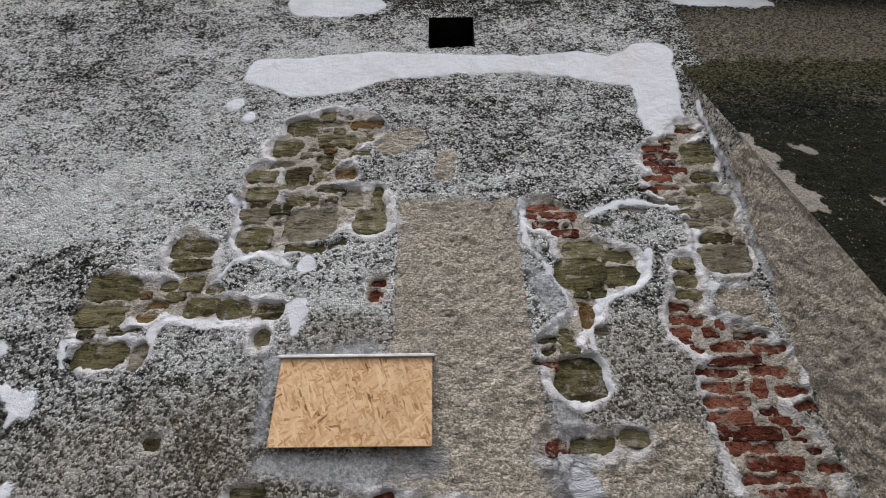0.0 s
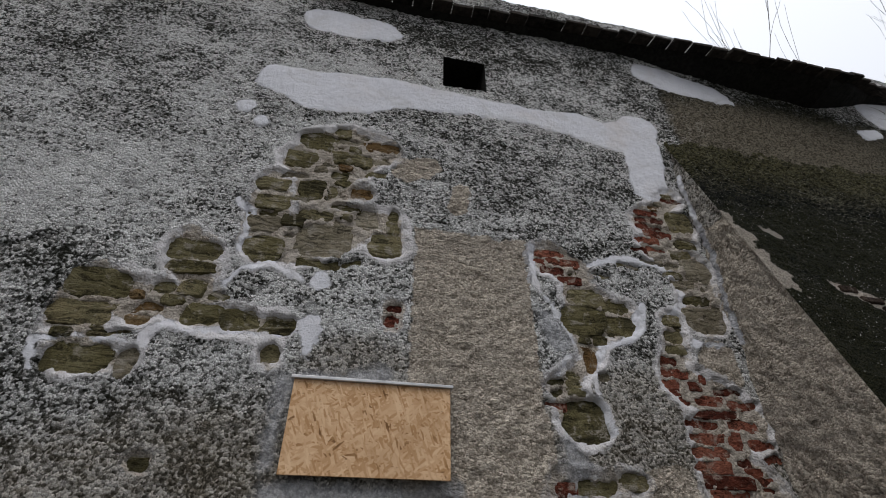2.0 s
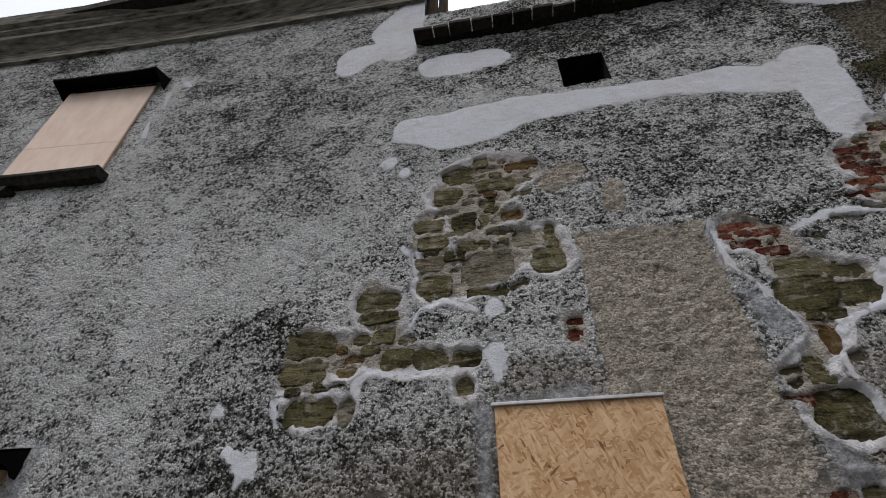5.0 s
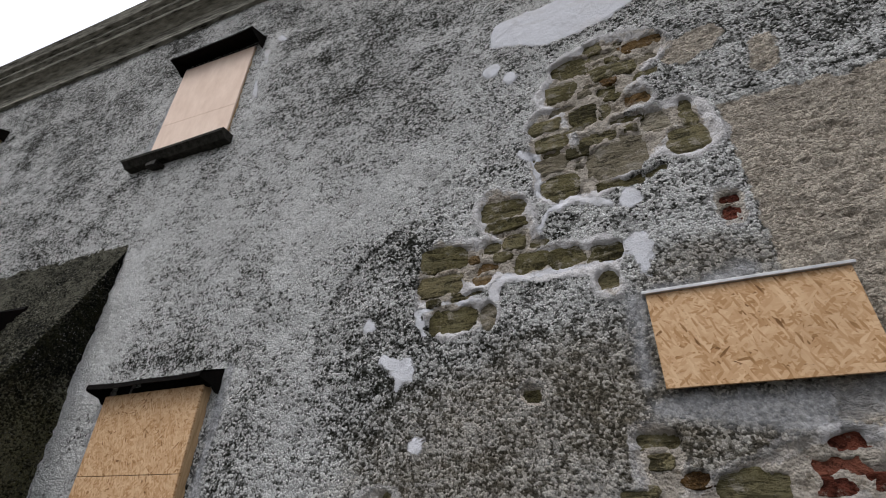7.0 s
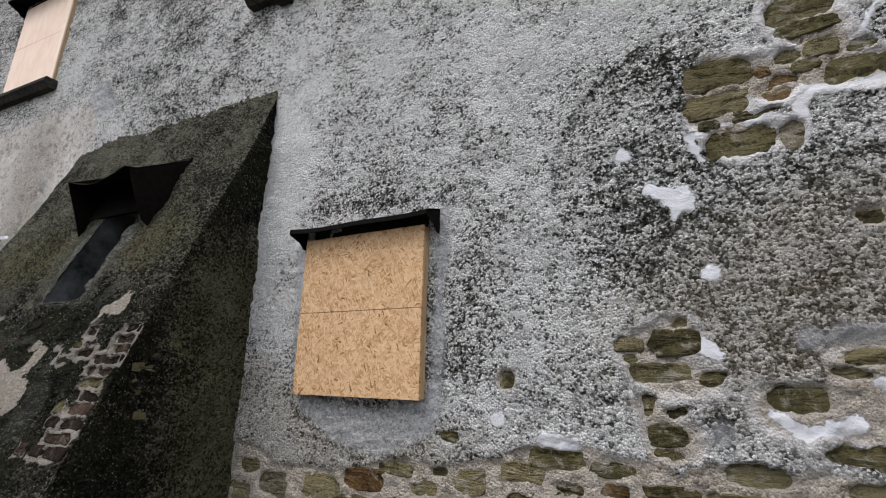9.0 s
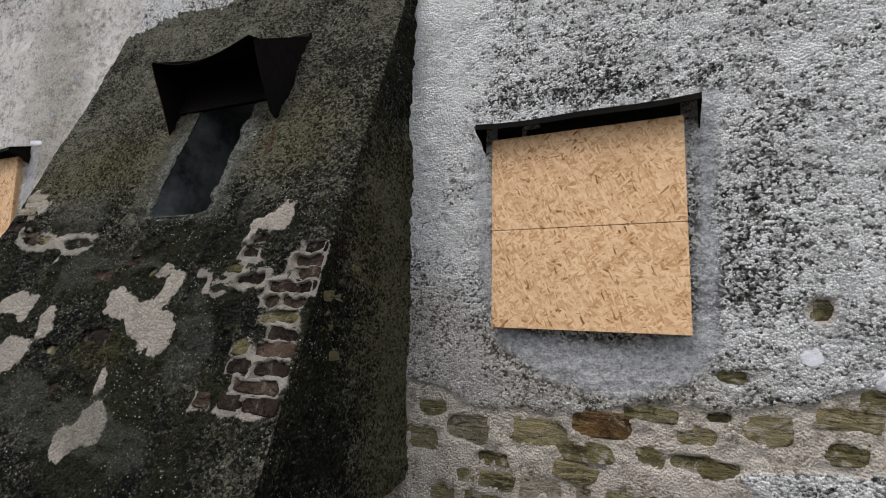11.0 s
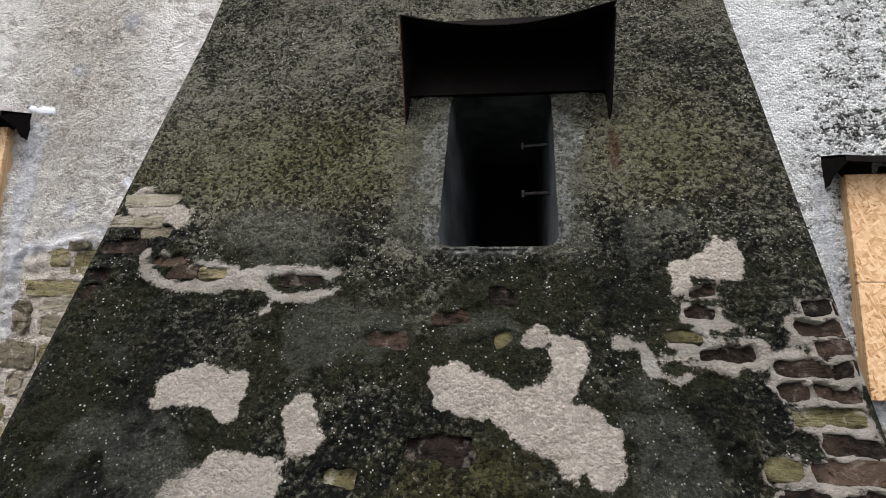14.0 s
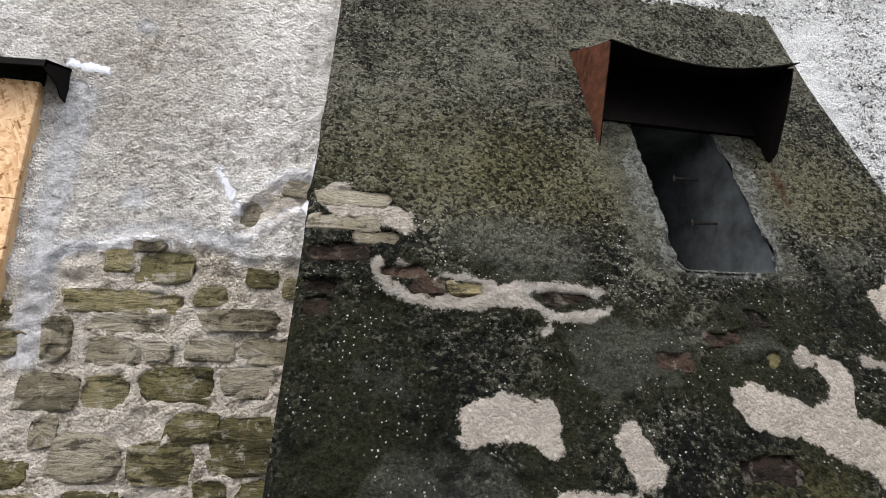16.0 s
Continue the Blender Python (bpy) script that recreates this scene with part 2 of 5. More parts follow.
def bedded(name, colours, stretch, dust, dust_k, per_piece=0.5):
    """Split stone or worn brick: bedding layers, dark clefts, dust of lime on the high parts, each piece in its own tone."""
    m, n, l, b = material(name, 0.92)
    v = coords(n, l)
    layers = grain(n, l, coords(n, l, stretch, (0, 0.1, 0)), 1.0, 8, 0.72, 0.7)
    fine, smear = grain(n, l, v, 55, 5, 0.75), grain(n, l, v, 13, 6, 0.72, 0.6)
    info = n.new("ShaderNodeObjectInfo")
    tone = math_node(n, l, "ADD", math_node(n, l, "MULTIPLY", info.outputs["Random"], per_piece), math_node(n, l, "MULTIPLY", grain(n, l, v, 7, 4, 0.6), 1.0))
    tone = math_node(n, l, "ADD", math_node(n, l, "SUBTRACT", tone, 0.5 * per_piece), math_node(n, l, "MULTIPLY", math_node(n, l, "SUBTRACT", fine, 0.5), 0.5))
    col = ramp(n, l, tone, [(0.2 + 0.6 * k / (len(colours) - 1), c) for k, c in enumerate(colours)])
    cleft = span(n, l, math_node(n, l, "ADD", layers, math_node(n, l, "MULTIPLY", math_node(n, l, "SUBTRACT", fine, 0.5), 0.3)), 0.48, 0.38, 0, 0.74)
    col = blend(n, l, cleft, col, tuple(0.14 * c for c in colours[0]))
    col = blend(n, l, span(n, l, math_node(n, l, "ADD", smear, math_node(n, l, "MULTIPLY", math_node(n, l, "SUBTRACT", layers, 0.5), 0.7)), 0.54, 0.66, 0, dust_k), col, dust)
    l.new(col, b.inputs["Base Color"])
    bump(n, l, b, math_node(n, l, "ADD", layers, math_node(n, l, "MULTIPLY", fine, 0.35)), 1.0, 0.075)
    return m


LIME_DUST = (0.46, 0.42, 0.365)
sandstone = bedded("olive_sandstone", ((0.075, 0.066, 0.034), (0.15, 0.13, 0.062), (0.21, 0.185, 0.105), (0.28, 0.235, 0.13)), (5, 5, 22), LIME_DUST, 0.65)
rust_stone = bedded("ochre_sandstone", ((0.10, 0.055, 0.022), (0.20, 0.12, 0.05), (0.27, 0.19, 0.10)), (6, 6, 18), LIME_DUST, 0.4)
pale_stone = bedded("pale_limestone", ((0.16, 0.138, 0.095), (0.27, 0.235, 0.17), (0.38, 0.34, 0.265)), (6, 6, 20), LIME_DUST, 0.6)
red_brick = bedded("worn_red_brick", ((0.10, 0.028, 0.018), (0.22, 0.066, 0.041), (0.33, 0.125, 0.082)), (14, 14, 24), (0.45, 0.38, 0.32), 0.7, 0.6)
sooty_brick = bedded("sooty_brick", ((0.012, 0.009, 0.007), (0.04, 0.027, 0.02), (0.10, 0.066, 0.048)), (12, 12, 20), (0.3, 0.26, 0.22), 0.35, 0.6)
# Shade put into the colour: vent sides, under the hoods, under the eaves.
shade_black = simple("black_for_shade", (0.003, 0.003, 0.003), (0.022, 0.021, 0.019), 0.9, 30, 0.5)
sill_stone = simple("dark_stained_stone", (0.004, 0.004, 0.003), (0.05, 0.047, 0.04), 0.9, 22, 0.5)
cornice_stone = simple("stained_cornice_render", (0.016, 0.015, 0.011), (0.40, 0.38, 0.325), 0.9, 14, 0.6, stretch=(0.3, 1.5, 3), contrast=1.3)
pale_board = simple("pale_plywood", (0.66, 0.5, 0.41), (0.8, 0.64, 0.54), 0.7, 10, 0.1, stretch=(1, 1, 0.4))
batten_wood = simple("softwood_batten", (0.3, 0.19, 0.1), (0.58, 0.4, 0.23), 0.75, 14, 0.3, stretch=(6, 6, 0.5))
zinc = simple("dull_zinc", (0.3, 0.3, 0.31), (0.55, 0.55, 0.56), 0.5, 20, 0.1, 0.6)
# Black iron, its colour lowered further so shaded undersides stay dark.
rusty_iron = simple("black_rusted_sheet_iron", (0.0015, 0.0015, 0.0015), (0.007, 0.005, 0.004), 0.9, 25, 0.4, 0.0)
rust = simple("orange_rust", (0.025, 0.011, 0.007), (0.13, 0.05, 0.028), 0.9, 25, 0.5)
dark_iron = simple("dark_iron", (0.01, 0.01, 0.01), (0.05, 0.045, 0.04), 0.6, 30, 0.3, 0.7)
roof_clay = simple("blackened_roof_tile", (0.008, 0.008, 0.008), (0.05, 0.042, 0.036), 0.9, 20, 0.5, per_piece=0.4)
grey_render = simple("grey_cement_render", (0.16, 0.165, 0.17), (0.4, 0.41, 0.42), 0.9, 12, 0.4)
# Smooth grey plaster, its colour lowered for the shade inside the niche.
niche_plaster = simple("shade_darkened_plaster", (0.004, 0.0045, 0.0045), (0.095, 0.103, 0.107), 0.6, 6, 0.3)
plain_render = simple("plain_weathered_render", (0.16, 0.155, 0.14), (0.36, 0.35, 0.33), 0.95, 8, 0.5)
gravel = simple("grey_gravel", (0.03, 0.029, 0.026), (0.16, 0.155, 0.14), 0.95, 60, 1.0)
bark = simple("bare_bark", (0.05, 0.04, 0.035), (0.16, 0.135, 0.12), 0.9, 30, 0.3)
post_wood = simple("dark_weathered_wood", (0.02, 0.014, 0.01), (0.12, 0.08, 0.055), 0.9, 12, 0.4, stretch=(6, 6, 0.6))


# Stands in for the darkness deep in the vent and the niche.
depth_black = simple("depth_black", (0.002, 0.002, 0.002), (0.008, 0.008, 0.008), 1.0, 20, 0.2)


def strand_board():
    m, n, l, b = material("oriented_strand_board", 0.6)
    v = coords(n, l)
    cols = []
    for i, (ang, sc) in enumerate(((0.08, (20, 20, 85)), (-0.5, (24, 24, 100)), (0.7, (22, 22, 95)), (-1.2, (26, 26, 110)))):
        turned = coords(n, l, (1, 1, 1), (0, ang, 0))
        mp = n.new("ShaderNodeMapping")
        mp.inputs["Scale"].default_value, mp.inputs["Location"].default_value = sc, (3.7 * i, 1.1, 1.3 * i)
        l.new(turned, mp.inputs["Vector"])
        t = n.new("ShaderNodeTexVoronoi")
        t.inputs["Scale"].default_value = 1.0
        l.new(mp.outputs[0], t.inputs["Vector"])
        sep = n.new("ShaderNodeSeparateColor")
        l.new(t.outputs["Color"], sep.inputs[0])
        cols.append((sep.outputs[0], sep.outputs[1]))
    f = cols[0][0]
    for k in (1, 2, 3):
        pick = n.new("ShaderNodeMix")
        l.new(span(n, l, cols[k][1], 0.62, 0.66), pick.inputs[0])
        l.new(f, pick.inputs[2])
        l.new(cols[k][0], pick.inputs[3])
        f = pick.outputs[0]
    f = math_node(n, l, "ADD", math_node(n, l, "MULTIPLY", f, 0.7), math_node(n, l, "MULTIPLY", grain(n, l, v, 9, 5), 0.4))
    c = ramp(n, l, f, [(0.15, (0.12, 0.055, 0.02)), (0.25, (0.37, 0.21, 0.098)), (0.5, (0.50, 0.315, 0.175)), (0.9, (0.61, 0.42, 0.26))])
    c = blend(n, l, span(n, l, grain(n, l, coords(n, l, (60, 60, 110), (0, 0.5, 0)), 1.0, 3, 0.6), 0.665, 0.72, 0, 0.55), c, (0.06, 0.028, 0.012))
    c = blend(n, l, span(n, l, grain(n, l, v, 2.6, 4, 0.6), 0.5, 0.75, 0, 0.35), c, (0.30, 0.175, 0.085))
    l.new(c, b.inputs["Base Color"])
    bump(n, l, b, f, 0.3, 0.003)
    return m


osb = strand_board()


# ---- numbers of the place ----
WALL_Y, BEND_X, BEND = 2.305, -4.0, 0.073   # the facade turns a little towards the walker past BEND_X
BL, BRX = (-7.62, -4.93), (1.80, 4.9)       # the two buttresses, along x


def wall_y(x):
    d = np.maximum(0.0, BEND_X - x)
    return WALL_Y - BEND * d * d / (d + 0.6)


def bl_y(x, z):
    return 1.197 + 0.0597 * x + 0.3884 * z - 0.05 * np.clip((z - 3.0) / 0.8, 0, 1)


def br_y(x, z):
    return 1.861 + 0.264 * (z - 2.985) + 0.0 * x


# ---- mesh tools ----
def part(name, bm, mat, parent=None, label="", smooth=False):
    me = bpy.data.meshes.new(name)
    if smooth:
        for f in bm.faces:
            f.smooth = True
    bm.to_mesh(me)
    bm.free()
    me.materials.append(mat)
    ob = new(name, me)
    ob.parent = parent
    if label:
        ob["label"] = label
    return ob


def box(x0, x1, y0, y1, z0, z1, bevel=0.0, bm=None):
    bm = bm or bmesh.new()
    vs = [bm.verts.new((x, y, z)) for x in (x0, x1) for y in (y0, y1) for z in (z0, z1)]
    fs = [bm.faces.new([vs[i] for i in q]) for q in ((0, 1, 3, 2), (4, 6, 7, 5), (0, 4, 5, 1), (2, 3, 7, 6), (0, 2, 6, 4), (1, 5, 7, 3))]
    if bevel:
        es = {e for f in fs for e in f.edges}
        bmesh.ops.bevel(bm, geom=list(es), offset=bevel, segments=2, affect="EDGES", profile=0.6)
    return bm


def extrude_profile(profile, xs, yz):
    """Sweeps a profile of (out, up) along x; yz(x) gives the wall's face and the base height there."""
    bm = bmesh.new()
    rows = []
    for x in xs:
        y, z = yz(x)
        rows.append([bm.verts.new((x, y - o, z + u)) for o, u in profile])
    for a, b in zip(rows, rows[1:]):
        for i in range(len(profile) - 1):
            bm.faces.new((a[i], a[i + 1], b[i + 1], b[i]))
    bm.faces.new(rows[0][::-1])
    bm.faces.new(rows[-1])
    bmesh.ops.recalc_face_normals(bm, faces=bm.faces)
    return bm


def thing(name, at, label, category, kind="", group=""):
    e = new(name)
    e.location = at
    e.empty_display_size = 0.1
    return tagged(e, label, category, group, kind)


@lru_cache(None)
def lattice(seed, n=256):
    return np.random.RandomState(seed).rand(n, n)


def value_noise(x, z, scale, seed):
    g = lattice(seed)
    u, v = x * scale + 1000.3, z * scale + 1000.7
    i, j = np.floor(u).astype(int), np.floor(v).astype(int)
    f, h = u - i, v - j
    f, h = f * f * (3 - 2 * f), h * h * (3 - 2 * h)
    a, b, c, d = (g[(i + p) % 256, (j + q) % 256] for p, q in ((0, 0), (1, 0), (0, 1), (1, 1)))
    return (a * (1 - f) + b * f) * (1 - h) + (c * (1 - f) + d * f) * h


def fbm(x, z, scale, seed, octaves=4):
    s, w = 0.0, 0.5
    for k in range(octaves):
        s = s + w * (value_noise(x, z, scale * 2 ** k, seed + k) - 0.5)
        w *= 0.55
    return s


def chain(x, z, pts, closed=True):
    """Signed distance to a run of rounded strokes (x, z, radius), one after another."""
    d = np.full(np.shape(x), 9.0)
    if len(pts) == 1:
        return np.hypot(x - pts[0][0], z - pts[0][1]) - pts[0][2]
    for (ax, az, ar), (bx, bz, br) in zip(pts, pts[1:]):
        L = max((bx - ax) ** 2 + (bz - az) ** 2, 1e-6)
        t = np.clip(((x - ax) * (bx - ax) + (z - az) * (bz - az)) / L, 0, 1)
        d = np.minimum(d, np.hypot(x - ax - t * (bx - ax), z - az - t * (bz - az)) - (ar + t * (br - ar)))
    return d


def rect(x, z, x0, x1, z0, z1):
    return np.maximum(np.maximum(x0 - x, x - x1), np.maximum(z0 - z, z - z1))


def soft_spot(x, z, cx, cz, rx, rz):
    return np.exp(-(((x - cx) / rx) ** 2 + ((z - cz) / rz) ** 2))


def stations(lo, hi, step, keys):
    ks = sorted({lo, hi, *[k for k in keys if lo < k < hi]})
    out = [lo]
    for a, b in zip(ks, ks[1:]):
        out += list(np.linspace(a, b, max(1, round((b - a) / step)) + 1)[1:])
    return np.array(out)


def sheet(name, P, keep, fields, mat, parent=None):
    """A grid of points P[i, j] as one mesh, without the cells where keep is false; fields become point attributes."""
    ni, nj = P.shape[:2]
    idx = np.arange(ni * nj).reshape(ni, nj)
    q = np.stack([idx[:-1, :-1], idx[1:, :-1], idx[1:, 1:], idx[:-1, 1:]], -1)[keep]
    me = bpy.data.meshes.new(name)
    me.from_pydata(P.reshape(-1, 3).tolist(), [], q.reshape(-1, 4).tolist())
    for k, v in fields.items():
        a = me.attributes.new(k, "FLOAT", "POINT")
        a.data.foreach_set("value", np.ascontiguousarray(v, dtype=np.float32).ravel())
    me.polygons.foreach_set("use_smooth", [True] * len(me.polygons))
    me.materials.append(mat)
    ob = new(name, me)
    ob.parent = parent
    return ob


# ---- the facade's patches: runs of (x, z, radius) ----
WHITE = [
    [(-1.33, 4.6, 0.16), (-1.06, 4.54, 0.22), (-0.73, 4.59, 0.22), (-0.42, 4.67, 0.16), (-0.06, 4.66, 0.13), (0.3, 4.66, 0.11), (0.68, 4.66, 0.1), (1.0, 4.64, 0.15), (1.32, 4.58, 0.18), (1.62, 4.74, 0.16)],
    [(1.6, 4.74, 0.16), (1.55, 4.35, 0.18), (1.51, 4.04, 0.14)],
    [(-1.12, 5.45, 0.17), (-0.88, 5.44, 0.17), (-0.61, 5.46, 0.14)],
    [(-1.36, 6.62, 0.2), (-1.55, 6.23, 0.25), (-1.51, 5.86, 0.2)],
    [(-1.6, 5.95, 0.16), (-1.92, 5.84, 0.2), (-1.96, 5.7, 0.14)],
    [(1.88, 5.62, 0.14), (2.2, 5.54, 0.17), (2.57, 5.48, 0.12), (2.77, 5.4, 0.05)],
    [(-2.2, 2.24, 0.035), (-2.07, 2.18, 0.085), (-2.1, 2.09, 0.03)], [(-2.31, 2.46, 0.05)], [(-1.96, 1.79, 0.05)],
    [(-0.8, 2.67, 0.07), (-0.79, 2.53, 0.05)], [(-0.78, 2.92, 0.06)], [(-1.35, 4.12, 0.06)], [(-1.47, 4.25, 0.06)],
    [(-3.01, 1.1, 0.04)], [(-2.78, 1.02, 0.035), (-2.65, 1.01, 0.035)], [(-2.05, 1.48, 0.04), (-1.98, 1.42, 0.025)],
    [(0.6, 1.84, 0.05), (0.63, 1.74, 0.07)], [(-1.82, 1.2, 0.025), (-1.72, 1.13, 0.035), (-1.55, 1.17, 0.025)], [(-1.45, 1.33, 0.03), (-1.2, 1.28, 0.025), (-0.95, 1.27, 0.02)],
    [(4.75, 5.75, 0.3), (5.36, 5.75, 0.4), (6.4, 5.8, 0.5)], [(4.3, 5.3, 0.07), (4.5, 5.35, 0.05)],
    [(0.88, 3.26, 0.025), (1.0, 3.31, 0.03), (1.19, 3.34, 0.03), (1.4, 3.31, 0.025), (1.51, 3.24, 0.03), (1.51, 3.08, 0.025), (1.37, 2.95, 0.02)], [(1.18, 3.0, 0.025), (1.11, 2.8, 0.03), (0.98, 2.73, 0.025), (0.86, 2.7, 0.03), (0.77, 2.55, 0.03), (0.76, 2.44, 0.035), (0.82, 2.23, 0.035)],
    [(0.49, 3.36, 0.02), (0.47, 3.1, 0.022), (0.6, 2.88, 0.025), (0.68, 2.72, 0.02), (0.56, 2.52, 0.02)], [(1.47, 2.77, 0.02), (1.73, 2.79, 0.02)], [(-1.33, 3.42, 0.03), (-1.24, 3.36, 0.025), (-1.24, 3.1, 0.025)],
    [(-1.26, 2.86, 0.02), (-1.2, 2.97, 0.022), (-1.05, 3.02, 0.025), (-0.88, 2.93, 0.02)], [(-1.55, 2.54, 0.022), (-1.47, 2.62, 0.025), (-1.36, 2.58, 0.025), (-1.25, 2.61, 0.02), (-1.1, 2.6, 0.02), (-0.84, 2.62, 0.02)],
    [(-1.53, 2.5, 0.02), (-1.68, 2.52, 0.015), (-1.9, 2.52, 0.015), (-1.99, 2.48, 0.02), (-1.95, 2.36, 0.025)], [(-7.68, 2.37, 0.02), (-7.72, 2.17, 0.022)],
    [(-3.94, 5.8, 0.04), (-3.9, 5.6, 0.015)], [(-3.97, 5.36, 0.025), (-3.93, 5.12, 0.035)], [(-3.97, 4.85, 0.02)], [(-3.8, 5.95, 0.05), (-3.7, 5.86, 0.02)],
    [(-8.12, 2.23, 0.02), (-8.02, 2.06, 0.02), (-7.94, 1.99, 0.02)], [(-7.72, 2.1, 0.03), (-7.7, 1.95, 0.03)], [(-8.8, 2.69, 0.016), (-8.64, 2.67, 0.012)],
]
MASONRY = [
    [(-0.5, 4.0, 0.11), (-0.74, 4.06, 0.14), (-0.95, 3.98, 0.15), (-1.02, 3.84, 0.14), (-0.72, 3.85, 0.17), (-0.9, 3.62, 0.16), (-0.62, 3.62, 0.08)],
    [(-1.15, 3.58, 0.12), (-1.14, 3.2, 0.14), (-1.06, 3.12, 0.16), (-0.85, 3.3, 0.18), (-0.6, 3.38, 0.14), (-0.42, 3.42, 0.08), (-0.42, 3.24, 0.12)],
    [(-1.46, 3.04, 0.15), (-1.38, 2.8, 0.11), (-1.6, 2.72, 0.13), (-1.84, 2.78, 0.14), (-1.84, 2.6, 0.15), (-1.78, 2.43, 0.12), (-1.58, 2.42, 0.07)],
    [(-1.5, 2.7, 0.08), (-1.25, 2.66, 0.09), (-0.95, 2.65, 0.09)], [(-0.95, 2.55, 0.06), (-0.96, 2.48, 0.06)],
    [(0.6, 3.27, 0.13), (0.76, 3.2, 0.12), (0.8, 2.98, 0.15), (0.98, 2.92, 0.16), (0.78, 2.82, 0.15), (0.77, 2.62, 0.08), (0.56, 2.44, 0.09), (0.66, 2.28, 0.16)],
    [(1.66, 3.95, 0.1), (1.4, 3.72, 0.13), (1.62, 3.66, 0.17), (1.42, 3.48, 0.14), (1.66, 3.34, 0.15), (1.62, 3.0, 0.17)],
    [(1.36, 2.9, 0.09), (1.32, 2.72, 0.08), (1.27, 2.55, 0.11), (1.5, 2.42, 0.15), (1.66, 2.3, 0.15), (1.4, 2.2, 0.16), (1.5, 1.9, 0.25), (1.62, 1.6, 0.2)],
    [(0.5, 1.97, 0.08), (0.9, 1.98, 0.07)],
    [(-2.16, 1.5, 0.11), (-2.36, 1.45, 0.07), (-2.22, 1.34, 0.11), (-2.02, 1.33, 0.06)], [(-2.28, 1.2, 0.06), (-2.2, 1.06, 0.1)],
    [(-0.9, 1.77, 0.09), (-0.9, 1.6, 0.08)], [(-1.5, 1.38, 0.14), (-1.16, 1.37, 0.18), (-0.9, 1.42, 0.12), (-0.55, 1.58, 0.13), (-0.3, 1.68, 0.12), (0.2, 1.6, 0.1)],
    [(-1.8, 1.22, 0.11), (-1.5, 1.22, 0.12), (-1.0, 1.1, 0.2), (0.2, 1.1, 0.2)], [(-2.97, 1.3, 0.05)],
    [(-5.0, 0.55, 0.2), (-4.1, 0.55, 0.2), (-3.6, 0.68, 0.16), (-3.1, 0.76, 0.14), (-2.7, 0.85, 0.16), (-2.2, 0.75, 0.2), (-1.2, 0.8, 0.2), (1.8, 0.9, 0.2)],
    [(-1.38, 1.98, 0.045)], [(-0.38, 2.74, 0.05), (-0.37, 2.81, 0.05)],
    [(-8.62, 1.74, 0.13), (-8.3, 1.78, 0.14), (-8.0, 1.7, 0.14), (-7.7, 1.7, 0.16)], [(-7.98, 2.0, 0.06), (-7.78, 2.16, 0.1)],
]
ISLANDS = [[(-1.06, 2.9, 0.12), (-1.0, 2.86, 0.12)], [(0.98, 3.16, 0.1), (1.22, 3.1, 0.1)], [(1.0, 2.6, 0.12), (1.1, 2.3, 0.15)]]
BEIGE = [[(0.1, 2.3, 0.36), (0.12, 1.6, 0.42)], [(1.62, 2.7, 0.12), (1.6, 2.62, 0.14)], [(0.0, 3.6, 0.07), (0.03, 3.75, 0.06)], [(0.75, 1.8, 0.2), (1.1, 1.95, 0.14)],
         [(-0.35, 3.86, 0.1), (-0.2, 3.92, 0.09)]]
CEMENT = [
    [(-4.36, 1.14, 0.07), (-4.1, 1.03, 0.11), (-3.8, 0.98, 0.12), (-3.5, 1.08, 0.1), (-3.4, 1.16, 0.06)], [(-3.4, 1.2, 0.05), (-3.38, 1.7, 0.035), (-3.35, 2.3, 0.045)], [(-4.44, 1.25, 0.035), (-4.47, 1.7, 0.04), (-4.5, 2.2, 0.035)],
    [(-0.88, 2.0, 0.05), (-0.86, 2.35, 0.05), (-0.4, 2.44, 0.05)], [(-0.85, 1.9, 0.06), (-0.4, 1.86, 0.09), (-0.05, 1.9, 0.06)], [(-8.77, 1.4, 0.07), (-8.76, 2.0, 0.06), (-8.74, 2.55, 0.07)],
    [(-7.54, 4.2, 0.16), (-7.33, 4.0, 0.12)], [(-8.21, 3.23, 0.07)], [(-8.51, 2.92, 0.05)], [(-8.46, 2.08, 0.06)],
    [(-8.78, 1.78, 0.04), (-8.55, 1.92, 0.035), (-8.29, 1.965, 0.035), (-7.98, 1.89, 0.035)], [(-2.0, 1.1, 0.04)], [(-1.65, 1.5, 0.04), (-1.4, 1.52, 0.04), (-1.15, 1.53, 0.05)],
    [(0.55, 2.15, 0.05), (0.6, 2.05, 0.07), (0.55, 1.8, 0.1)], [(0.5, 2.9, 0.05), (0.6, 2.7, 0.08)], [(-5.28, 4.6, 0.05), (-5.2, 5.3, 0.06), (-5.16, 5.95, 0.05)],
]
# openings in the facade: x0, x1, z0, z1
OPENINGS = dict(upper_a=(-5.10, -4.16, 4.66, 5.96), lower_a=(-4.39, -3.48, 1.20, 2.20), upper_b=(-9.62, -8.56, 4.61, 6.00), lower_b=(-9.85, -8.89, 1.51, 2.55), vent=(-0.10, 0.265, 4.875, 5.26), niche=(-6.34, -5.68, 1.66, 2.62))
LEFT_TOP, RIGHT_TOP = 7.0, 6.1


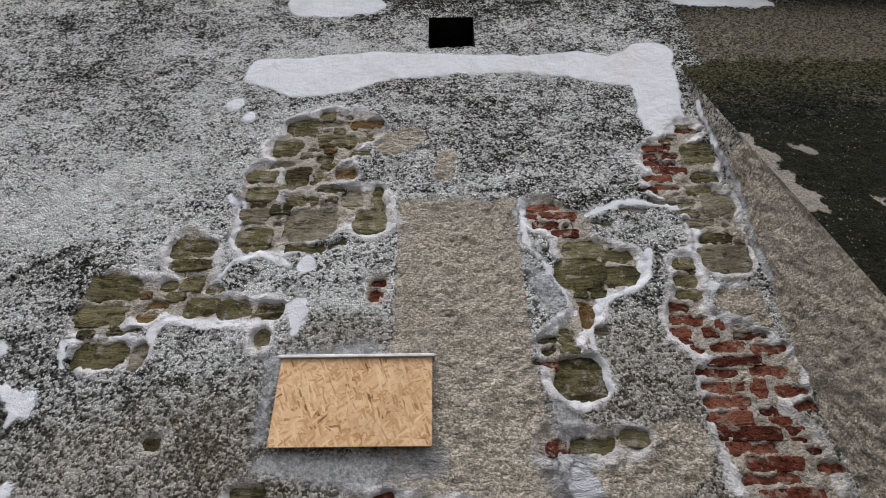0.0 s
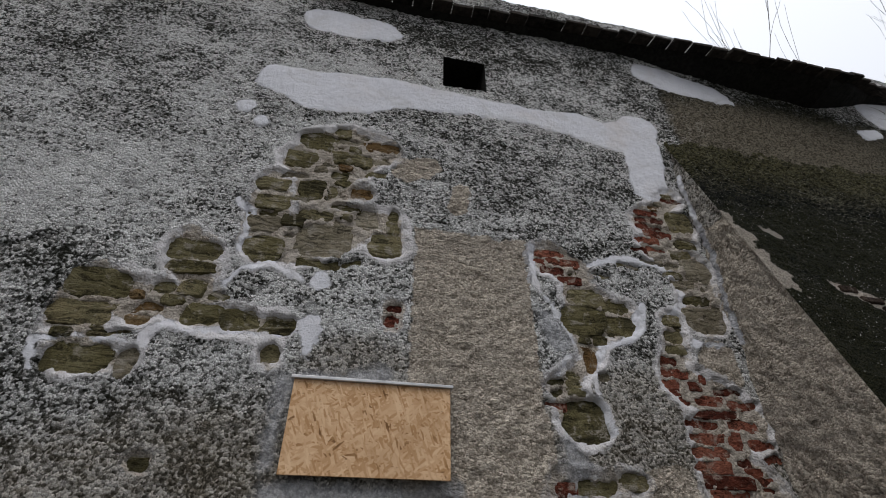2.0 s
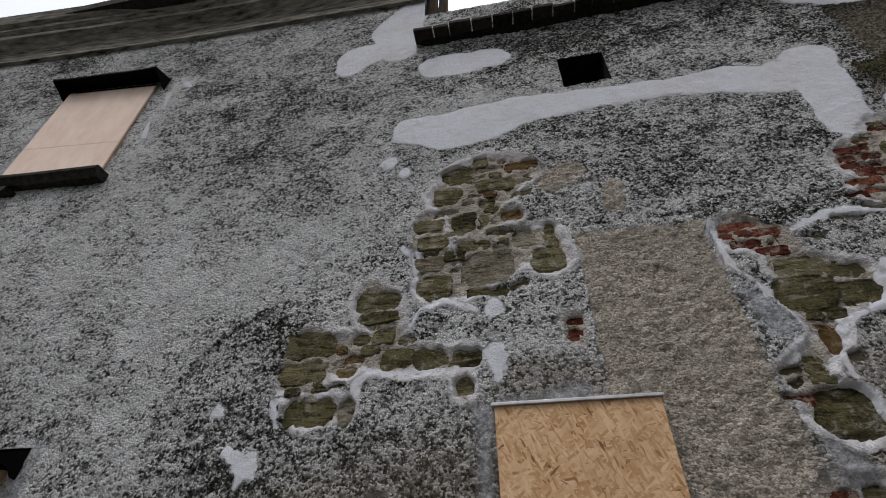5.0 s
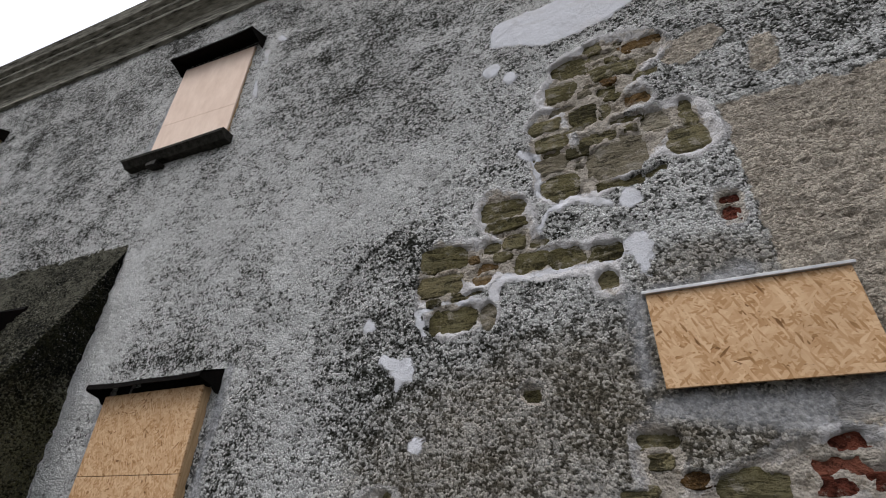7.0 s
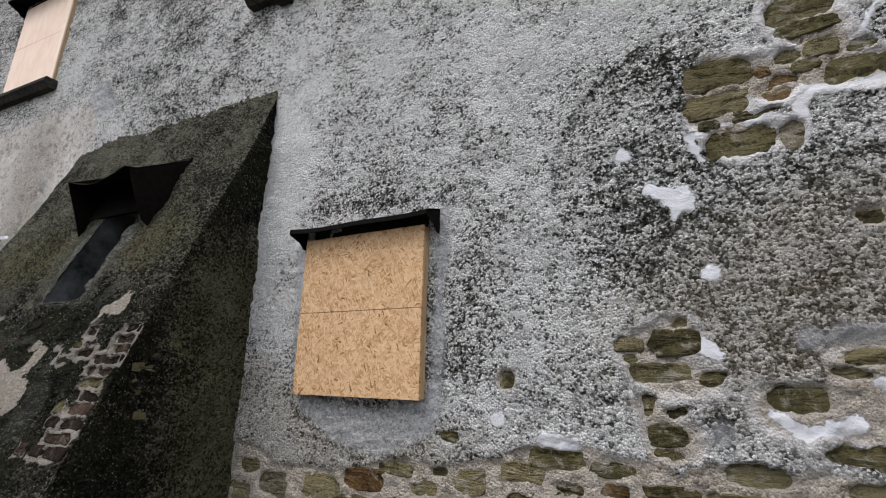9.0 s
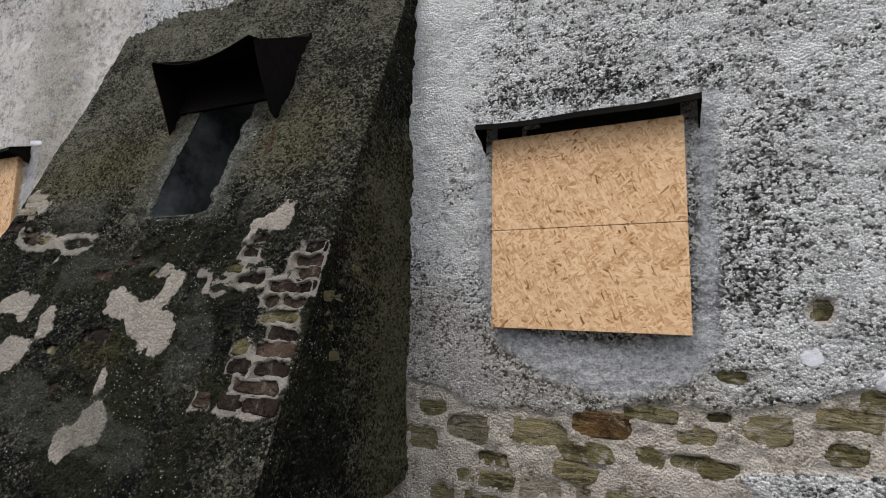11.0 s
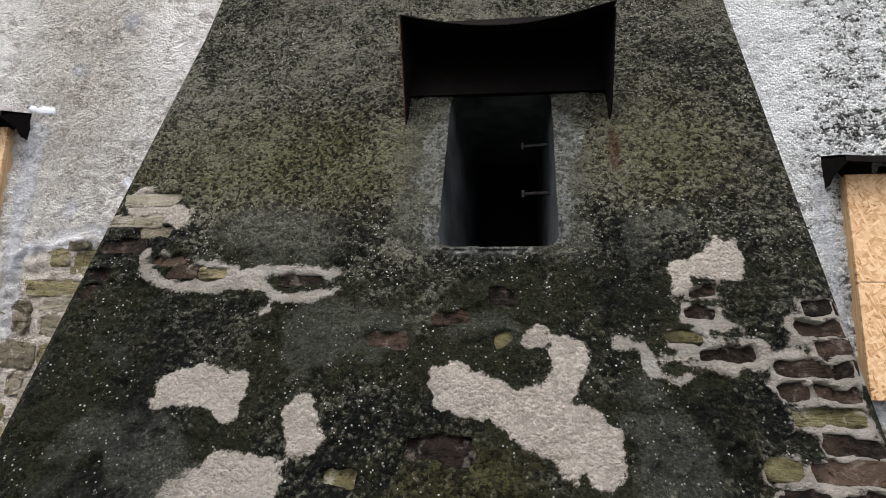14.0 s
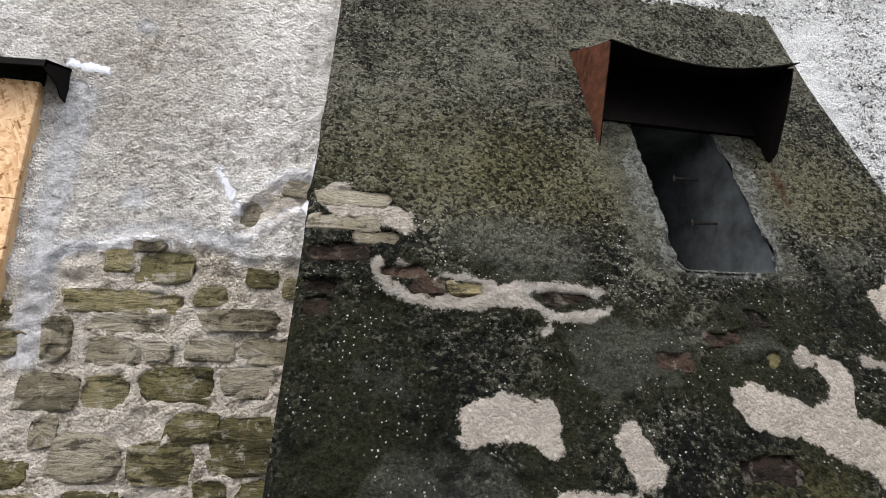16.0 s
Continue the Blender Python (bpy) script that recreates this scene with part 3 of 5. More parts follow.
def facade_fields(x, z):
    wob = 0.07 * fbm(x, z, 6, 11)
    white = np.min([chain(x, z, c) for c in WHITE], 0) + wob
    mas = np.min([chain(x, z, c) for c in MASONRY], 0)
    mas = np.minimum(mas, np.where(x < -7.4, np.maximum(z - 1.74, x + 7.5), 9))
    mas = np.minimum(mas, z - 0.66 - 0.12 * np.sin(x * 1.3 + 2) + 0.9 * fbm(x, z, 1.7, 15, 3))
    mas = np.maximum(mas, -np.min([chain(x, z, c) for c in ISLANDS], 0)) + wob * 1.3
    beige = np.minimum(np.min([chain(x, z, c) for c in BEIGE], 0), rect(x, z, -0.27, 0.45, 1.2, 3.39)) + 0.5 * wob
    cement = np.min([chain(x, z, c) for c in CEMENT], 0) + wob
    n1, n2 = fbm(x, z, 0.9, 21), fbm(x * 0.7, z * 1.6, 2.2, 31)
    tone = 0.53 + 0.5 * n1 + 0.35 * n2
    # The spot at (-0.45, 1.72) is dark brickwork plus the hatch's painted shadow.
    for cx, cz, rx, rz, k in ((-2.5, 4.7, 1.0, 0.7, -0.12), (-3.4, 4.5, 0.6, 0.5, -0.08), (-2.9, 5.7, 0.9, 0.6, -0.06), (-6.3, 5.4, 1.2, 0.8, -0.22), (0.3, 5.5, 1.9, 0.6, -0.32), (0.7, 4.0, 0.9, 0.5, -0.34), (-1.5, 1.95, 1.0, 0.5, -0.16), (1.0, 3.0, 0.35, 0.4, -0.12), (0.5, 1.75, 0.8, 0.25, -0.2), (-0.45, 1.72, 0.7, 0.2, -0.4), (-4.2, 4.5, 1.5, 1.1, 0.14), (-2.0, 1.85, 0.7, 0.35, 0.0),
                              (-3.2, 3.3, 0.9, 1.0, 0.2), (-3.0, 2.4, 0.5, 0.6, 0.2), (-2.4, 3.4, 0.9, 0.5, 0.13), (-4.6, 3.7, 0.6, 0.6, 0.2), (-1.7, 3.3, 0.5, 0.4, 0.1), (-3.2, 5.6, 0.8, 0.5, -0.14),
                              (3.2, 5.1, 1.4, 0.8, -0.34), (-1.4, 2.1, 0.8, 0.3, 0.03), (-2.9, 1.5, 0.5, 0.5, 0.1), (-8.4, 3.2, 0.8, 1.2, 0.3), (-8.2, 5.0, 0.5, 1.2, 0.2), (-0.4, 2.5, 0.3, 0.2, -0.1)):
        tone = tone + k * soft_spot(x, z, cx, cz, rx, rz)
    warm = 0.1 + 0.8 * soft_spot(x, z, -1.1, 1.5, 1.5, 0.5) + 0.8 * soft_spot(x, z, 0.8, 1.9, 0.7, 0.5) + 0.6 * soft_spot(x, z, -8.5, 3.0, 0.6, 1.6) + 0.5 * soft_spot(x, z, 3.0, 4.9, 1.3, 0.4)
    warm = warm + 0.45 * soft_spot(x, z, -1.0, 2.0, 1.0, 0.4) + 0.8 * soft_spot(x, z, 1.3, 2.2, 0.6, 0.45) + 0.75 * soft_spot(x, z, -4.0, 0.85, 1.0, 0.35) + 0.5 * soft_spot(x, z, -4.8, 1.2, 0.3, 0.4) + 0.6 * soft_spot(x, z, -0.5, 2.5, 0.35, 0.2)
    # The spots near z 6 put the shade under the eaves into this field.
    moss_dark = 0.5 * soft_spot(x, z, 3.4, 4.95, 1.3, 0.5) + 0.12 * soft_spot(x, z, -1.9, 1.85, 0.9, 0.3) + 0.9 * soft_spot(x, z, 3.3, 5.95, 1.1, 0.3) + 0.6 * soft_spot(x, z, 0.3, 6.05, 1.5, 0.2) + 0.35 * fbm(x, z, 2.5, 41)
    arc = ((x + 1.55) / 1.13) ** 2 + ((z - 2.35) / 0.85) ** 2
    tone = tone - 0.42 * np.exp(-((arc - 1) / 0.035) ** 2) * np.clip((-1.95 - x) / 0.3, 0, 1) - 0.14 * np.clip((1 - arc) / 0.03, 0, 1) * np.clip((-1.2 - x) / 0.8, 0, 1)
    tone = tone + 0.14 * np.clip((x + 5.2) / 0.4, 0, 1) * np.clip((-2.62 - x) / 0.25, 0, 1) * np.clip((z - 1.7) / 0.4, 0, 1) * np.clip((3.9 - z) / 0.8, 0, 1)
    tone = tone + 0.36 * np.clip((-4.3 - x) / 0.3, 0, 1) * np.clip((3.6 - z) / 0.4, 0, 1)
    tone = tone + 0.22 * np.clip((-7.5 - x) / 0.2, 0, 1) * np.clip((4.3 - z) / 0.6, 0, 1)
    for cx, cz, rx, rz, k in ((-3.9, 2.44, 0.55, 0.07, -0.4), (-8.0, 5.4, 0.2, 0.9, 0.25), (-7.6, 5.6, 0.12, 1.0, -0.35), (-3.9, 5.5, 0.14, 0.5, 0.45), (-3.8, 6.0, 0.2, 0.1, 0.5), (-0.6, 2.55, 0.35, 0.12, -0.1), (-1.2, 1.75, 0.8, 0.15, 0.1)):
        tone = tone + k * soft_spot(x, z, cx, cz, rx, rz)
    tone = tone + 0.18
    brown = np.clip((x - 1.92) / 0.1, 0, 1) * np.clip((z - 4.2) / 0.3, 0, 1) * np.clip((5.75 - z) / 0.4, 0, 1)
    tone, moss_dark, warm = tone - 0.4 * brown, moss_dark + 0.5 * brown, warm + 0.3 * brown
    tone = 0.76 + 0.95 * (tone - 0.74) + 0.6 * soft_spot(x, z, -4.75, 2.9, 0.35, 1.0)
    norim = np.clip((1.0 - z) / 0.1, 0, 1) + 0.55 * (z < 1.75) + soft_spot(x, z, -1.38, 1.98, 0.15, 0.15) + soft_spot(x, z, -0.38, 2.78, 0.15, 0.15)
    cream = np.clip((-7.3 - x) / 0.3, 0, 1) * np.clip((4.6 - z) / 0.8, 0, 1) * (0.85 + 0.5 * fbm(x, z, 3, 43))
    return dict(white=white, masonry=mas, beige=beige, cement=cement, tone=tone, warm=warm, moss_dark=moss_dark, norim=norim, cream=cream)


# ---- stones and bricks bedded in the bared masonry ----
# centre x, centre z, width, height
UPPER_STONES = [(-0.96, 4.04, 0.25, 0.17), (-0.8, 4.15, 0.14, 0.1), (-0.74, 4.07, 0.22, 0.06), (-1.04, 3.84, 0.2, 0.14), (-0.71, 3.9, 0.29, 0.11), (-1.17, 3.6, 0.23, 0.09), (-0.92, 3.59, 0.17, 0.15), (-0.78, 3.74, 0.14, 0.08), (-0.63, 3.61, 0.18, 0.1),
                (-0.8, 3.6, 0.07, 0.11), (-1.14, 3.45, 0.22, 0.12), (-1.13, 3.12, 0.22, 0.17), (-0.8, 3.22, 0.33, 0.25), (-0.57, 3.42, 0.16, 0.17), (-0.41, 3.43, 0.09, 0.19), (-0.44, 3.23, 0.22, 0.17), (-0.88, 3.4, 0.2, 0.07), (-0.71, 3.49, 0.2, 0.06)]
UPPER_SMALL = [(-1.15, 3.29, 0.2, 0.1), (-1.0, 3.34, 0.13, 0.08), (-0.52, 4.05, 0.26, 0.08), (-1.05, 3.7, 0.2, 0.06), (-0.82, 3.05, 0.26, 0.07), (-0.63, 3.08, 0.16, 0.06), (-0.54, 3.78, 0.14, 0.05), (-0.52, 3.9, 0.12, 0.05), (-1.0, 3.5, 0.12, 0.05)]
LOW_STONES = [(-1.46, 3.06, 0.3, 0.13), (-1.45, 2.95, 0.27, 0.08), (-1.84, 2.8, 0.32, 0.15), (-1.86, 2.64, 0.3, 0.13), (-1.7, 2.55, 0.22, 0.04), (-1.79, 2.42, 0.3, 0.16), (-1.58, 2.41, 0.11, 0.17), (-1.34, 2.68, 0.2, 0.11), (-1.14, 2.67, 0.2, 0.12), (-0.94, 2.66, 0.18, 0.11),
              (-0.96, 2.5, 0.14, 0.11), (-1.54, 2.82, 0.12, 0.07), (-1.57, 2.7, 0.15, 0.07), (-1.41, 2.83, 0.13, 0.09), (-1.6, 2.62, 0.12, 0.06), (-1.27, 2.8, 0.12, 0.06), (-1.48, 2.75, 0.1, 0.05)]
RIGHT_STONES = [(0.8, 3.02, 0.24, 0.12), (0.76, 2.86, 0.29, 0.2), (1.01, 2.98, 0.18, 0.09), (1.0, 2.84, 0.21, 0.14), (0.76, 2.6, 0.09, 0.16), (0.68, 2.28, 0.29, 0.24), (1.69, 3.75, 0.24, 0.2), (1.7, 3.33, 0.22, 0.18), (1.62, 2.94, 0.31, 0.17), (1.37, 2.92, 0.13, 0.08),
                (1.36, 2.82, 0.15, 0.1), (1.53, 3.2, 0.2, 0.07), (1.6, 3.09, 0.22, 0.07), (1.68, 3.55, 0.2, 0.1), (1.35, 2.73, 0.15, 0.06), (1.62, 3.45, 0.18, 0.07), (0.68, 1.96, 0.24, 0.08), (0.89, 2.0, 0.17, 0.09), (0.95, 3.2, 0.16, 0.05), (1.15, 3.3, 0.2, 0.05)]
RIGHT_PALE = [(0.53, 2.48, 0.13, 0.05), (0.54, 2.42, 0.11, 0.05), (1.35, 3.36, 0.2, 0.06), (1.5, 3.34, 0.14, 0.06), (1.48, 3.27, 0.16, 0.05), (0.84, 2.52, 0.12, 0.06)]
MID_STONES = [(-2.15, 1.49, 0.22, 0.12), (-2.36, 1.48, 0.13, 0.07), (-2.35, 1.42, 0.09, 0.05), (-2.23, 1.345, 0.27, 0.09), (-2.01, 1.335, 0.11, 0.07), (-2.97, 1.3, 0.09, 0.11), (-0.89, 1.78, 0.2, 0.07), (-0.89, 1.7, 0.1, 0.05), (-1.0, 1.59, 0.15, 0.05), (-0.78, 1.64, 0.1, 0.07),
              (-1.13, 1.37, 0.3, 0.17), (-1.46, 1.42, 0.2, 0.07), (-1.72, 1.25, 0.22, 0.1), (-2.28, 1.21, 0.08, 0.11), (-2.17, 1.18, 0.1, 0.06), (-2.22, 1.08, 0.17, 0.08), (-2.22, 1.01, 0.14, 0.05), (-1.54, 1.36, 0.16, 0.05), (-1.38, 1.98, 0.09, 0.06), (-0.6, 1.61, 0.25, 0.11), (-2.12, 1.58, 0.1, 0.05)]
MID_LOW = [(-1.15, 1.17, 0.42, 0.14), (-2.72, 0.94, 0.27, 0.1), (-2.9, 0.86, 0.23, 0.08), (-3.64, 0.8, 0.23, 0.06), (-3.87, 0.72, 0.28, 0.12), (-3.18, 0.78, 0.18, 0.12), (-4.17, 0.65, 0.3, 0.13), (-2.66, 0.81, 0.13, 0.07), (-4.78, 0.71, 0.18, 0.09), (-4.57, 0.62, 0.26, 0.15), (-4.83, 0.54, 0.2, 0.13),
           (-3.95, 0.58, 0.25, 0.09), (-4.42, 0.49, 0.2, 0.08), (-3.45, 0.72, 0.2, 0.08), (-2.5, 0.72, 0.25, 0.12), (-1.9, 0.95, 0.24, 0.1), (-0.7, 1.3, 0.22, 0.1), (-0.75, 1.1, 0.3, 0.13), (-1.55, 1.05, 0.25, 0.09), (-3.3, 1.0, 0.15, 0.08)]
LEFT_STONES = [(-8.48, 1.8, 0.1, 0.09), (-8.29, 1.78, 0.22, 0.13), (-8.43, 1.63, 0.49, 0.09), (-8.1, 1.66, 0.12, 0.08), (-8.4, 1.54, 0.32, 0.06), (-7.96, 1.56, 0.32, 0.09), (-8.66, 1.47, 0.1, 0.18), (-8.46, 1.42, 0.2, 0.11), (-8.28, 1.42, 0.12, 0.07), (-8.08, 1.43, 0.2, 0.09), (-7.85, 1.43, 0.21, 0.11),
               (-8.66, 1.26, 0.23, 0.14), (-8.46, 1.26, 0.17, 0.12), (-8.2, 1.29, 0.31, 0.15), (-7.92, 1.29, 0.2, 0.13), (-8.11, 1.12, 0.2, 0.11), (-8.65, 1.11, 0.08, 0.12), (-8.49, 1.01, 0.24, 0.17), (-8.21, 0.98, 0.24, 0.15), (-7.9, 1.04, 0.26, 0.22), (-8.37, 1.87, 0.12, 0.04), (-7.89, 1.75, 0.14, 0.08), (-7.78, 2.18, 0.12, 0.07), (-7.97, 2.04, 0.1, 0.1)]
BRICKS_A = [(0.61, 3.33, 0.2, 0.05), (0.7, 3.265, 0.22, 0.05), (0.63, 3.2, 0.18, 0.055), (0.72, 3.135, 0.17, 0.05), (0.54, 3.265, 0.08, 0.05), (1.42, 3.8, 0.22, 0.05), (1.44, 3.735, 0.26, 0.05), (1.43, 3.67, 0.22, 0.05), (1.45, 3.605, 0.26, 0.05), (1.36, 3.54, 0.2, 0.05), (1.42, 3.475, 0.17, 0.05), (1.28, 3.45, 0.13, 0.05),
            (0.51, 2.35, 0.14, 0.05), (0.52, 1.95, 0.1, 0.06), (1.27, 2.655, 0.15, 0.055), (1.29, 2.585, 0.2, 0.055), (1.24, 2.515, 0.14, 0.055), (-0.38, 2.74, 0.09, 0.08), (1.68, 3.95, 0.2, 0.05), (-0.37, 2.82, 0.11, 0.05)]
BRICKS_B = [(1.6, 2.5, 0.2, 0.055), (1.46, 2.43, 0.2, 0.055), (1.68, 2.42, 0.2, 0.055), (1.48, 2.36, 0.3, 0.055), (1.36, 2.295, 0.26, 0.055), (1.63, 2.3, 0.22, 0.055), (1.37, 2.22, 0.24, 0.055), (1.37, 2.15, 0.26, 0.055), (1.36, 2.08, 0.24, 0.055), (1.72, 2.2, 0.17, 0.055), (1.74, 2.13, 0.16, 0.05), (1.42, 2.01, 0.3, 0.055),
            (1.43, 1.945, 0.25, 0.055), (1.5, 1.88, 0.28, 0.055), (1.45, 1.815, 0.28, 0.055), (1.54, 1.75, 0.3, 0.055), (1.74, 1.86, 0.14, 0.055), (1.5, 1.68, 0.26, 0.055), (-0.28, 1.75, 0.14, 0.055), (-0.33, 1.675, 0.18, 0.055), (-0.36, 1.61, 0.12, 0.05), (-0.2, 1.62, 0.12, 0.05)]

used, BEDDED = [], []


def bed(name, mat, x, z, w, h):
    BEDDED.append((name, mat, x, z, w, h, 100 + len(BEDDED)))
    used.append((x, z, w, h))


rng = random.Random(12)
for group in (UPPER_STONES, UPPER_SMALL, LOW_STONES, RIGHT_STONES, RIGHT_PALE, MID_STONES, MID_LOW, LEFT_STONES):
    for x, z, w, h in group:
        pale = 0.4 if group in (UPPER_SMALL, RIGHT_PALE) else 0.6 if group is LEFT_STONES else 0.08
        bed("stone", pale_stone if rng.random() < pale else rust_stone if rng.random() < 0.06 else sandstone, x, z, w, h)
for group in (BRICKS_A, BRICKS_B):
    for x, z, w, h in group:
        bed("brick", red_brick, x, z, w, h)


def free(x, z, w, h):
    return all(abs(x - a) > (w + c) * 0.48 or abs(z - b) > (h + d) * 0.48 for a, b, c, d in used)


def bare_at(x, z):
    return float(facade_fields(np.array([x]), np.array([z]))["masonry"][0])


def rubble(x0, x1, z0, z1, rng):
    """Coursed rubble filling what is left of a bared stretch of wall."""
    z = z0
    while z < z1:
        h = rng.uniform(0.09, 0.15)
        x = x0 + rng.uniform(0, 0.1)
        while x < x1:
            w = rng.uniform(0.12, 0.32)
            cx, cz = x + w / 2, z + h / 2 + rng.uniform(-0.015, 0.015)
            if free(cx, cz, w, h) and bare_at(cx, cz) < -0.03:
                bed("stone", pale_stone if rng.random() < 0.25 else rust_stone if rng.random() < 0.1 else sandstone, cx, cz, w - 0.03, h - 0.03)
            x += w
        z += h


rubble(-4.9, 1.75, 0.1, 1.7, random.Random(31))
rubble(-9.4, -7.65, 0.3, 1.75, random.Random(32))
for x0, x1, z0, z1 in ((-1.25, -0.35, 3.05, 4.15), (-1.95, -0.9, 2.4, 3.1), (0.5, 1.1, 2.2, 3.4), (1.2, 1.78, 1.7, 4.0)):
    z = z0
    while z < z1:
        x = x0
        while x < x1:
            w, h = rng.uniform(0.06, 0.12), rng.uniform(0.035, 0.055)
            if free(x, z, w, h) and bare_at(x, z) < -0.04:
                brick = x > 1.2 and z < 2.6 or rng.random() < 0.08
                bed("brick" if brick else "stone", red_brick if brick else pale_stone if rng.random() < 0.3 else rust_stone if rng.random() < 0.15 else sandstone, x, z, w, h)
            x += 0.05
        z += 0.045


def joints(xs, zs, items, warp=0.055, lattice_seed=311, inset=0.015):
    """Distance to the nearest of the bedded pieces over a grid, negative on a piece, with ragged edges."""
    X, Z = np.meshgrid(xs, zs, indexing="ij")
    wx, wz = X + warp * fbm(X, Z, 17, lattice_seed, 3), Z + warp * fbm(X, Z, 17, lattice_seed + 9, 3)
    d = np.full(X.shape, 0.3)
    for x, z, w, h in items:
        i0, i1 = np.searchsorted(xs, (x - w / 2 - 0.12, x + w / 2 + 0.12))
        j0, j1 = np.searchsorted(zs, (z - h / 2 - 0.12, z + h / 2 + 0.12))
        if i1 <= i0 or j1 <= j0:
            continue
        c = slice(i0, i1), slice(j0, j1)
        r = 0.32 * min(w, h)
        qx, qz = np.abs(wx[c] - x) - w / 2 + r + inset, np.abs(wz[c] - z) - h / 2 + r + 0.7 * inset
        d[c] = np.minimum(d[c], np.hypot(np.maximum(qx, 0), np.maximum(qz, 0)) + np.minimum(np.maximum(qx, qz), 0) - r)
    return d


def relief(x, z, f, seam):
    """How far the surface stands out from the wall's plane; it drops behind the bedded pieces."""
    rough = 0.024 * fbm(x, z, 30, 51, 3) + 0.026 * fbm(x, z, 3.0, 61, 3)
    bare = np.clip(0.5 - f["masonry"] / 0.03, 0, 1)
    lime = np.clip(0.5 - f["white"] / 0.02, 0, 1)
    sandy = np.clip(0.5 - f["beige"] / 0.02, 0, 1)
    rough = rough * (1 - 0.75 * lime) + 0.04 * bare * fbm(x, z, 20, 71, 3)
    rough = rough + 0.034 * fbm(x, z * 1.3, 21, 81, 3) * sandy
    scar = ((x + 1.55) / 1.13) ** 2 + ((z - 2.35) / 0.85) ** 2
    out = rough - 0.016 * bare + 0.006 * lime - 0.004 * sandy - 0.014 * np.clip((1.03 - scar) / 0.05, 0, 1) * np.clip((-1.6 - x) / 0.6, 0, 1)
    out = out + 0.012 * np.exp(-(f["masonry"] / 0.03) ** 2) * np.clip(1 - f["norim"], 0, 1) * (1 - lime)
    pit = np.clip(0.35 - seam / 0.016, 0, 1)
    return out * (1 - pit) - 0.06 * pit


def facade(name, x0, x1, z1, label):
    keys_x = [v for o in OPENINGS.values() for v in o[:2]] + [BEND_X]
    keys_z = [v for o in OPENINGS.values() for v in o[2:]]
    xs = np.unique(np.concatenate([stations(max(a, x0), min(b, x1), st, keys_x) for a, b, st in ((-12.5, -10.2, 0.05), (-10.2, -8.9, 0.02), (-8.9, -7.5, 0.0115), (-7.5, -5.2, 0.025), (-5.2, -2.5, 0.0155), (-2.5, 1.85, 0.0115), (1.85, 4.9, 0.02), (4.9, 6.8, 0.03)) if max(a, x0) < min(b, x1)]).round(5))
    zs = np.unique(np.concatenate([stations(max(a, -0.1), min(b, z1), st, keys_z) for a, b, st in ((-0.1, 0.5, 0.04), (0.5, 4.25, 0.0115), (4.25, 7.1, 0.018)) if a < z1]).round(5))
    X, Z = np.meshgrid(xs, zs, indexing="ij")
    f = facade_fields(X, Z)
    P = np.stack([X, wall_y(X) - relief(X, Z, f, joints(xs, zs, used)), Z], -1)
    mx, mz = (xs[:-1] + xs[1:]) / 2, (zs[:-1] + zs[1:]) / 2
    MX, MZ = np.meshgrid(mx, mz, indexing="ij")
    keep = np.ones(MX.shape, bool)
    for a, b, c, d in OPENINGS.values():
        keep &= ~((MX > a) & (MX < b) & (MZ > c) & (MZ < d))
    return tagged(sheet(name, P, keep, f, wall_plaster), label, "wall", kind="structure")


main_wall = facade("wall_left_house", -12.5, -1.26, LEFT_TOP, "weathered grey roughcast house wall with bared stone")
low_wall = facade("wall_right_house", -1.26, 6.8, RIGHT_TOP + 0.35, "patched roughcast house wall with bared stone and brick")

# thickness of the walls: reveals of the openings and the inner face
for k, (a, b, c, d) in OPENINGS.items():
    if k == "niche":
        continue
    bm = bmesh.new()
    ring = [(a, c), (b, c), (b, d), (a, d)]
    front = [bm.verts.new((x, float(wall_y(x)) - 0.004, z)) for x, z in ring]
    back = [bm.verts.new((x, float(wall_y(x)) + 0.5, z)) for x, z in ring]
    for i in range(4):
        bm.faces.new((front[i], front[(i + 1) % 4], back[(i + 1) % 4], back[i]))
    # The vent's reveal is coloured black for the shade inside it.
    part("reveal", bm, shade_black if k == "vent" else grey_render, low_wall if k == "vent" else main_wall, "rendered reveal of the opening")
# Added plate that closes the vent and keeps its depth black.
bm = box(-0.14, 0.3, WALL_Y + 0.36, WALL_Y + 0.4, 4.83, 5.3)
part("vent_back", bm, depth_black, low_wall, "added black plate for the vent's dark inside")

# the rest of the two houses: inner wall, ends, back and roofs
for nm, x0, x1, top in (("house_shell_left", -12.5, -1.26, 7.3), ("house_shell_right", -1.26, 6.8, 6.2)):
    bm = bmesh.new()
    box(x0, x1, 8.6, 9.0, -0.1, top, bm=bm)
    box(x0, x0 + 0.4, 2.9, 8.6, -0.1, top, bm=bm)
    box(x1 - 0.4, x1, 2.5, 8.6, -0.1, top, bm=bm)
    tagged(part(nm, bm, plain_render), "plain rendered back and end walls of the house", "wall", kind="structure")
bm = bmesh.new()
box(-12.9, -1.2, 1.9, 9.1, 7.36, 7.5, bm=bm)
tagged(part("roof_left_house", bm, roof_clay), "dark flat roof edge above the moulded cornice", "roof", kind="structure")

ground_mesh = bmesh.new()
bmesh.ops.create_grid(ground_mesh, x_segments=40, y_segments=40, size=600)
tagged(part("ground", ground_mesh, gravel), "grey gravel ground at the foot of the walls", "ground", kind="structure")


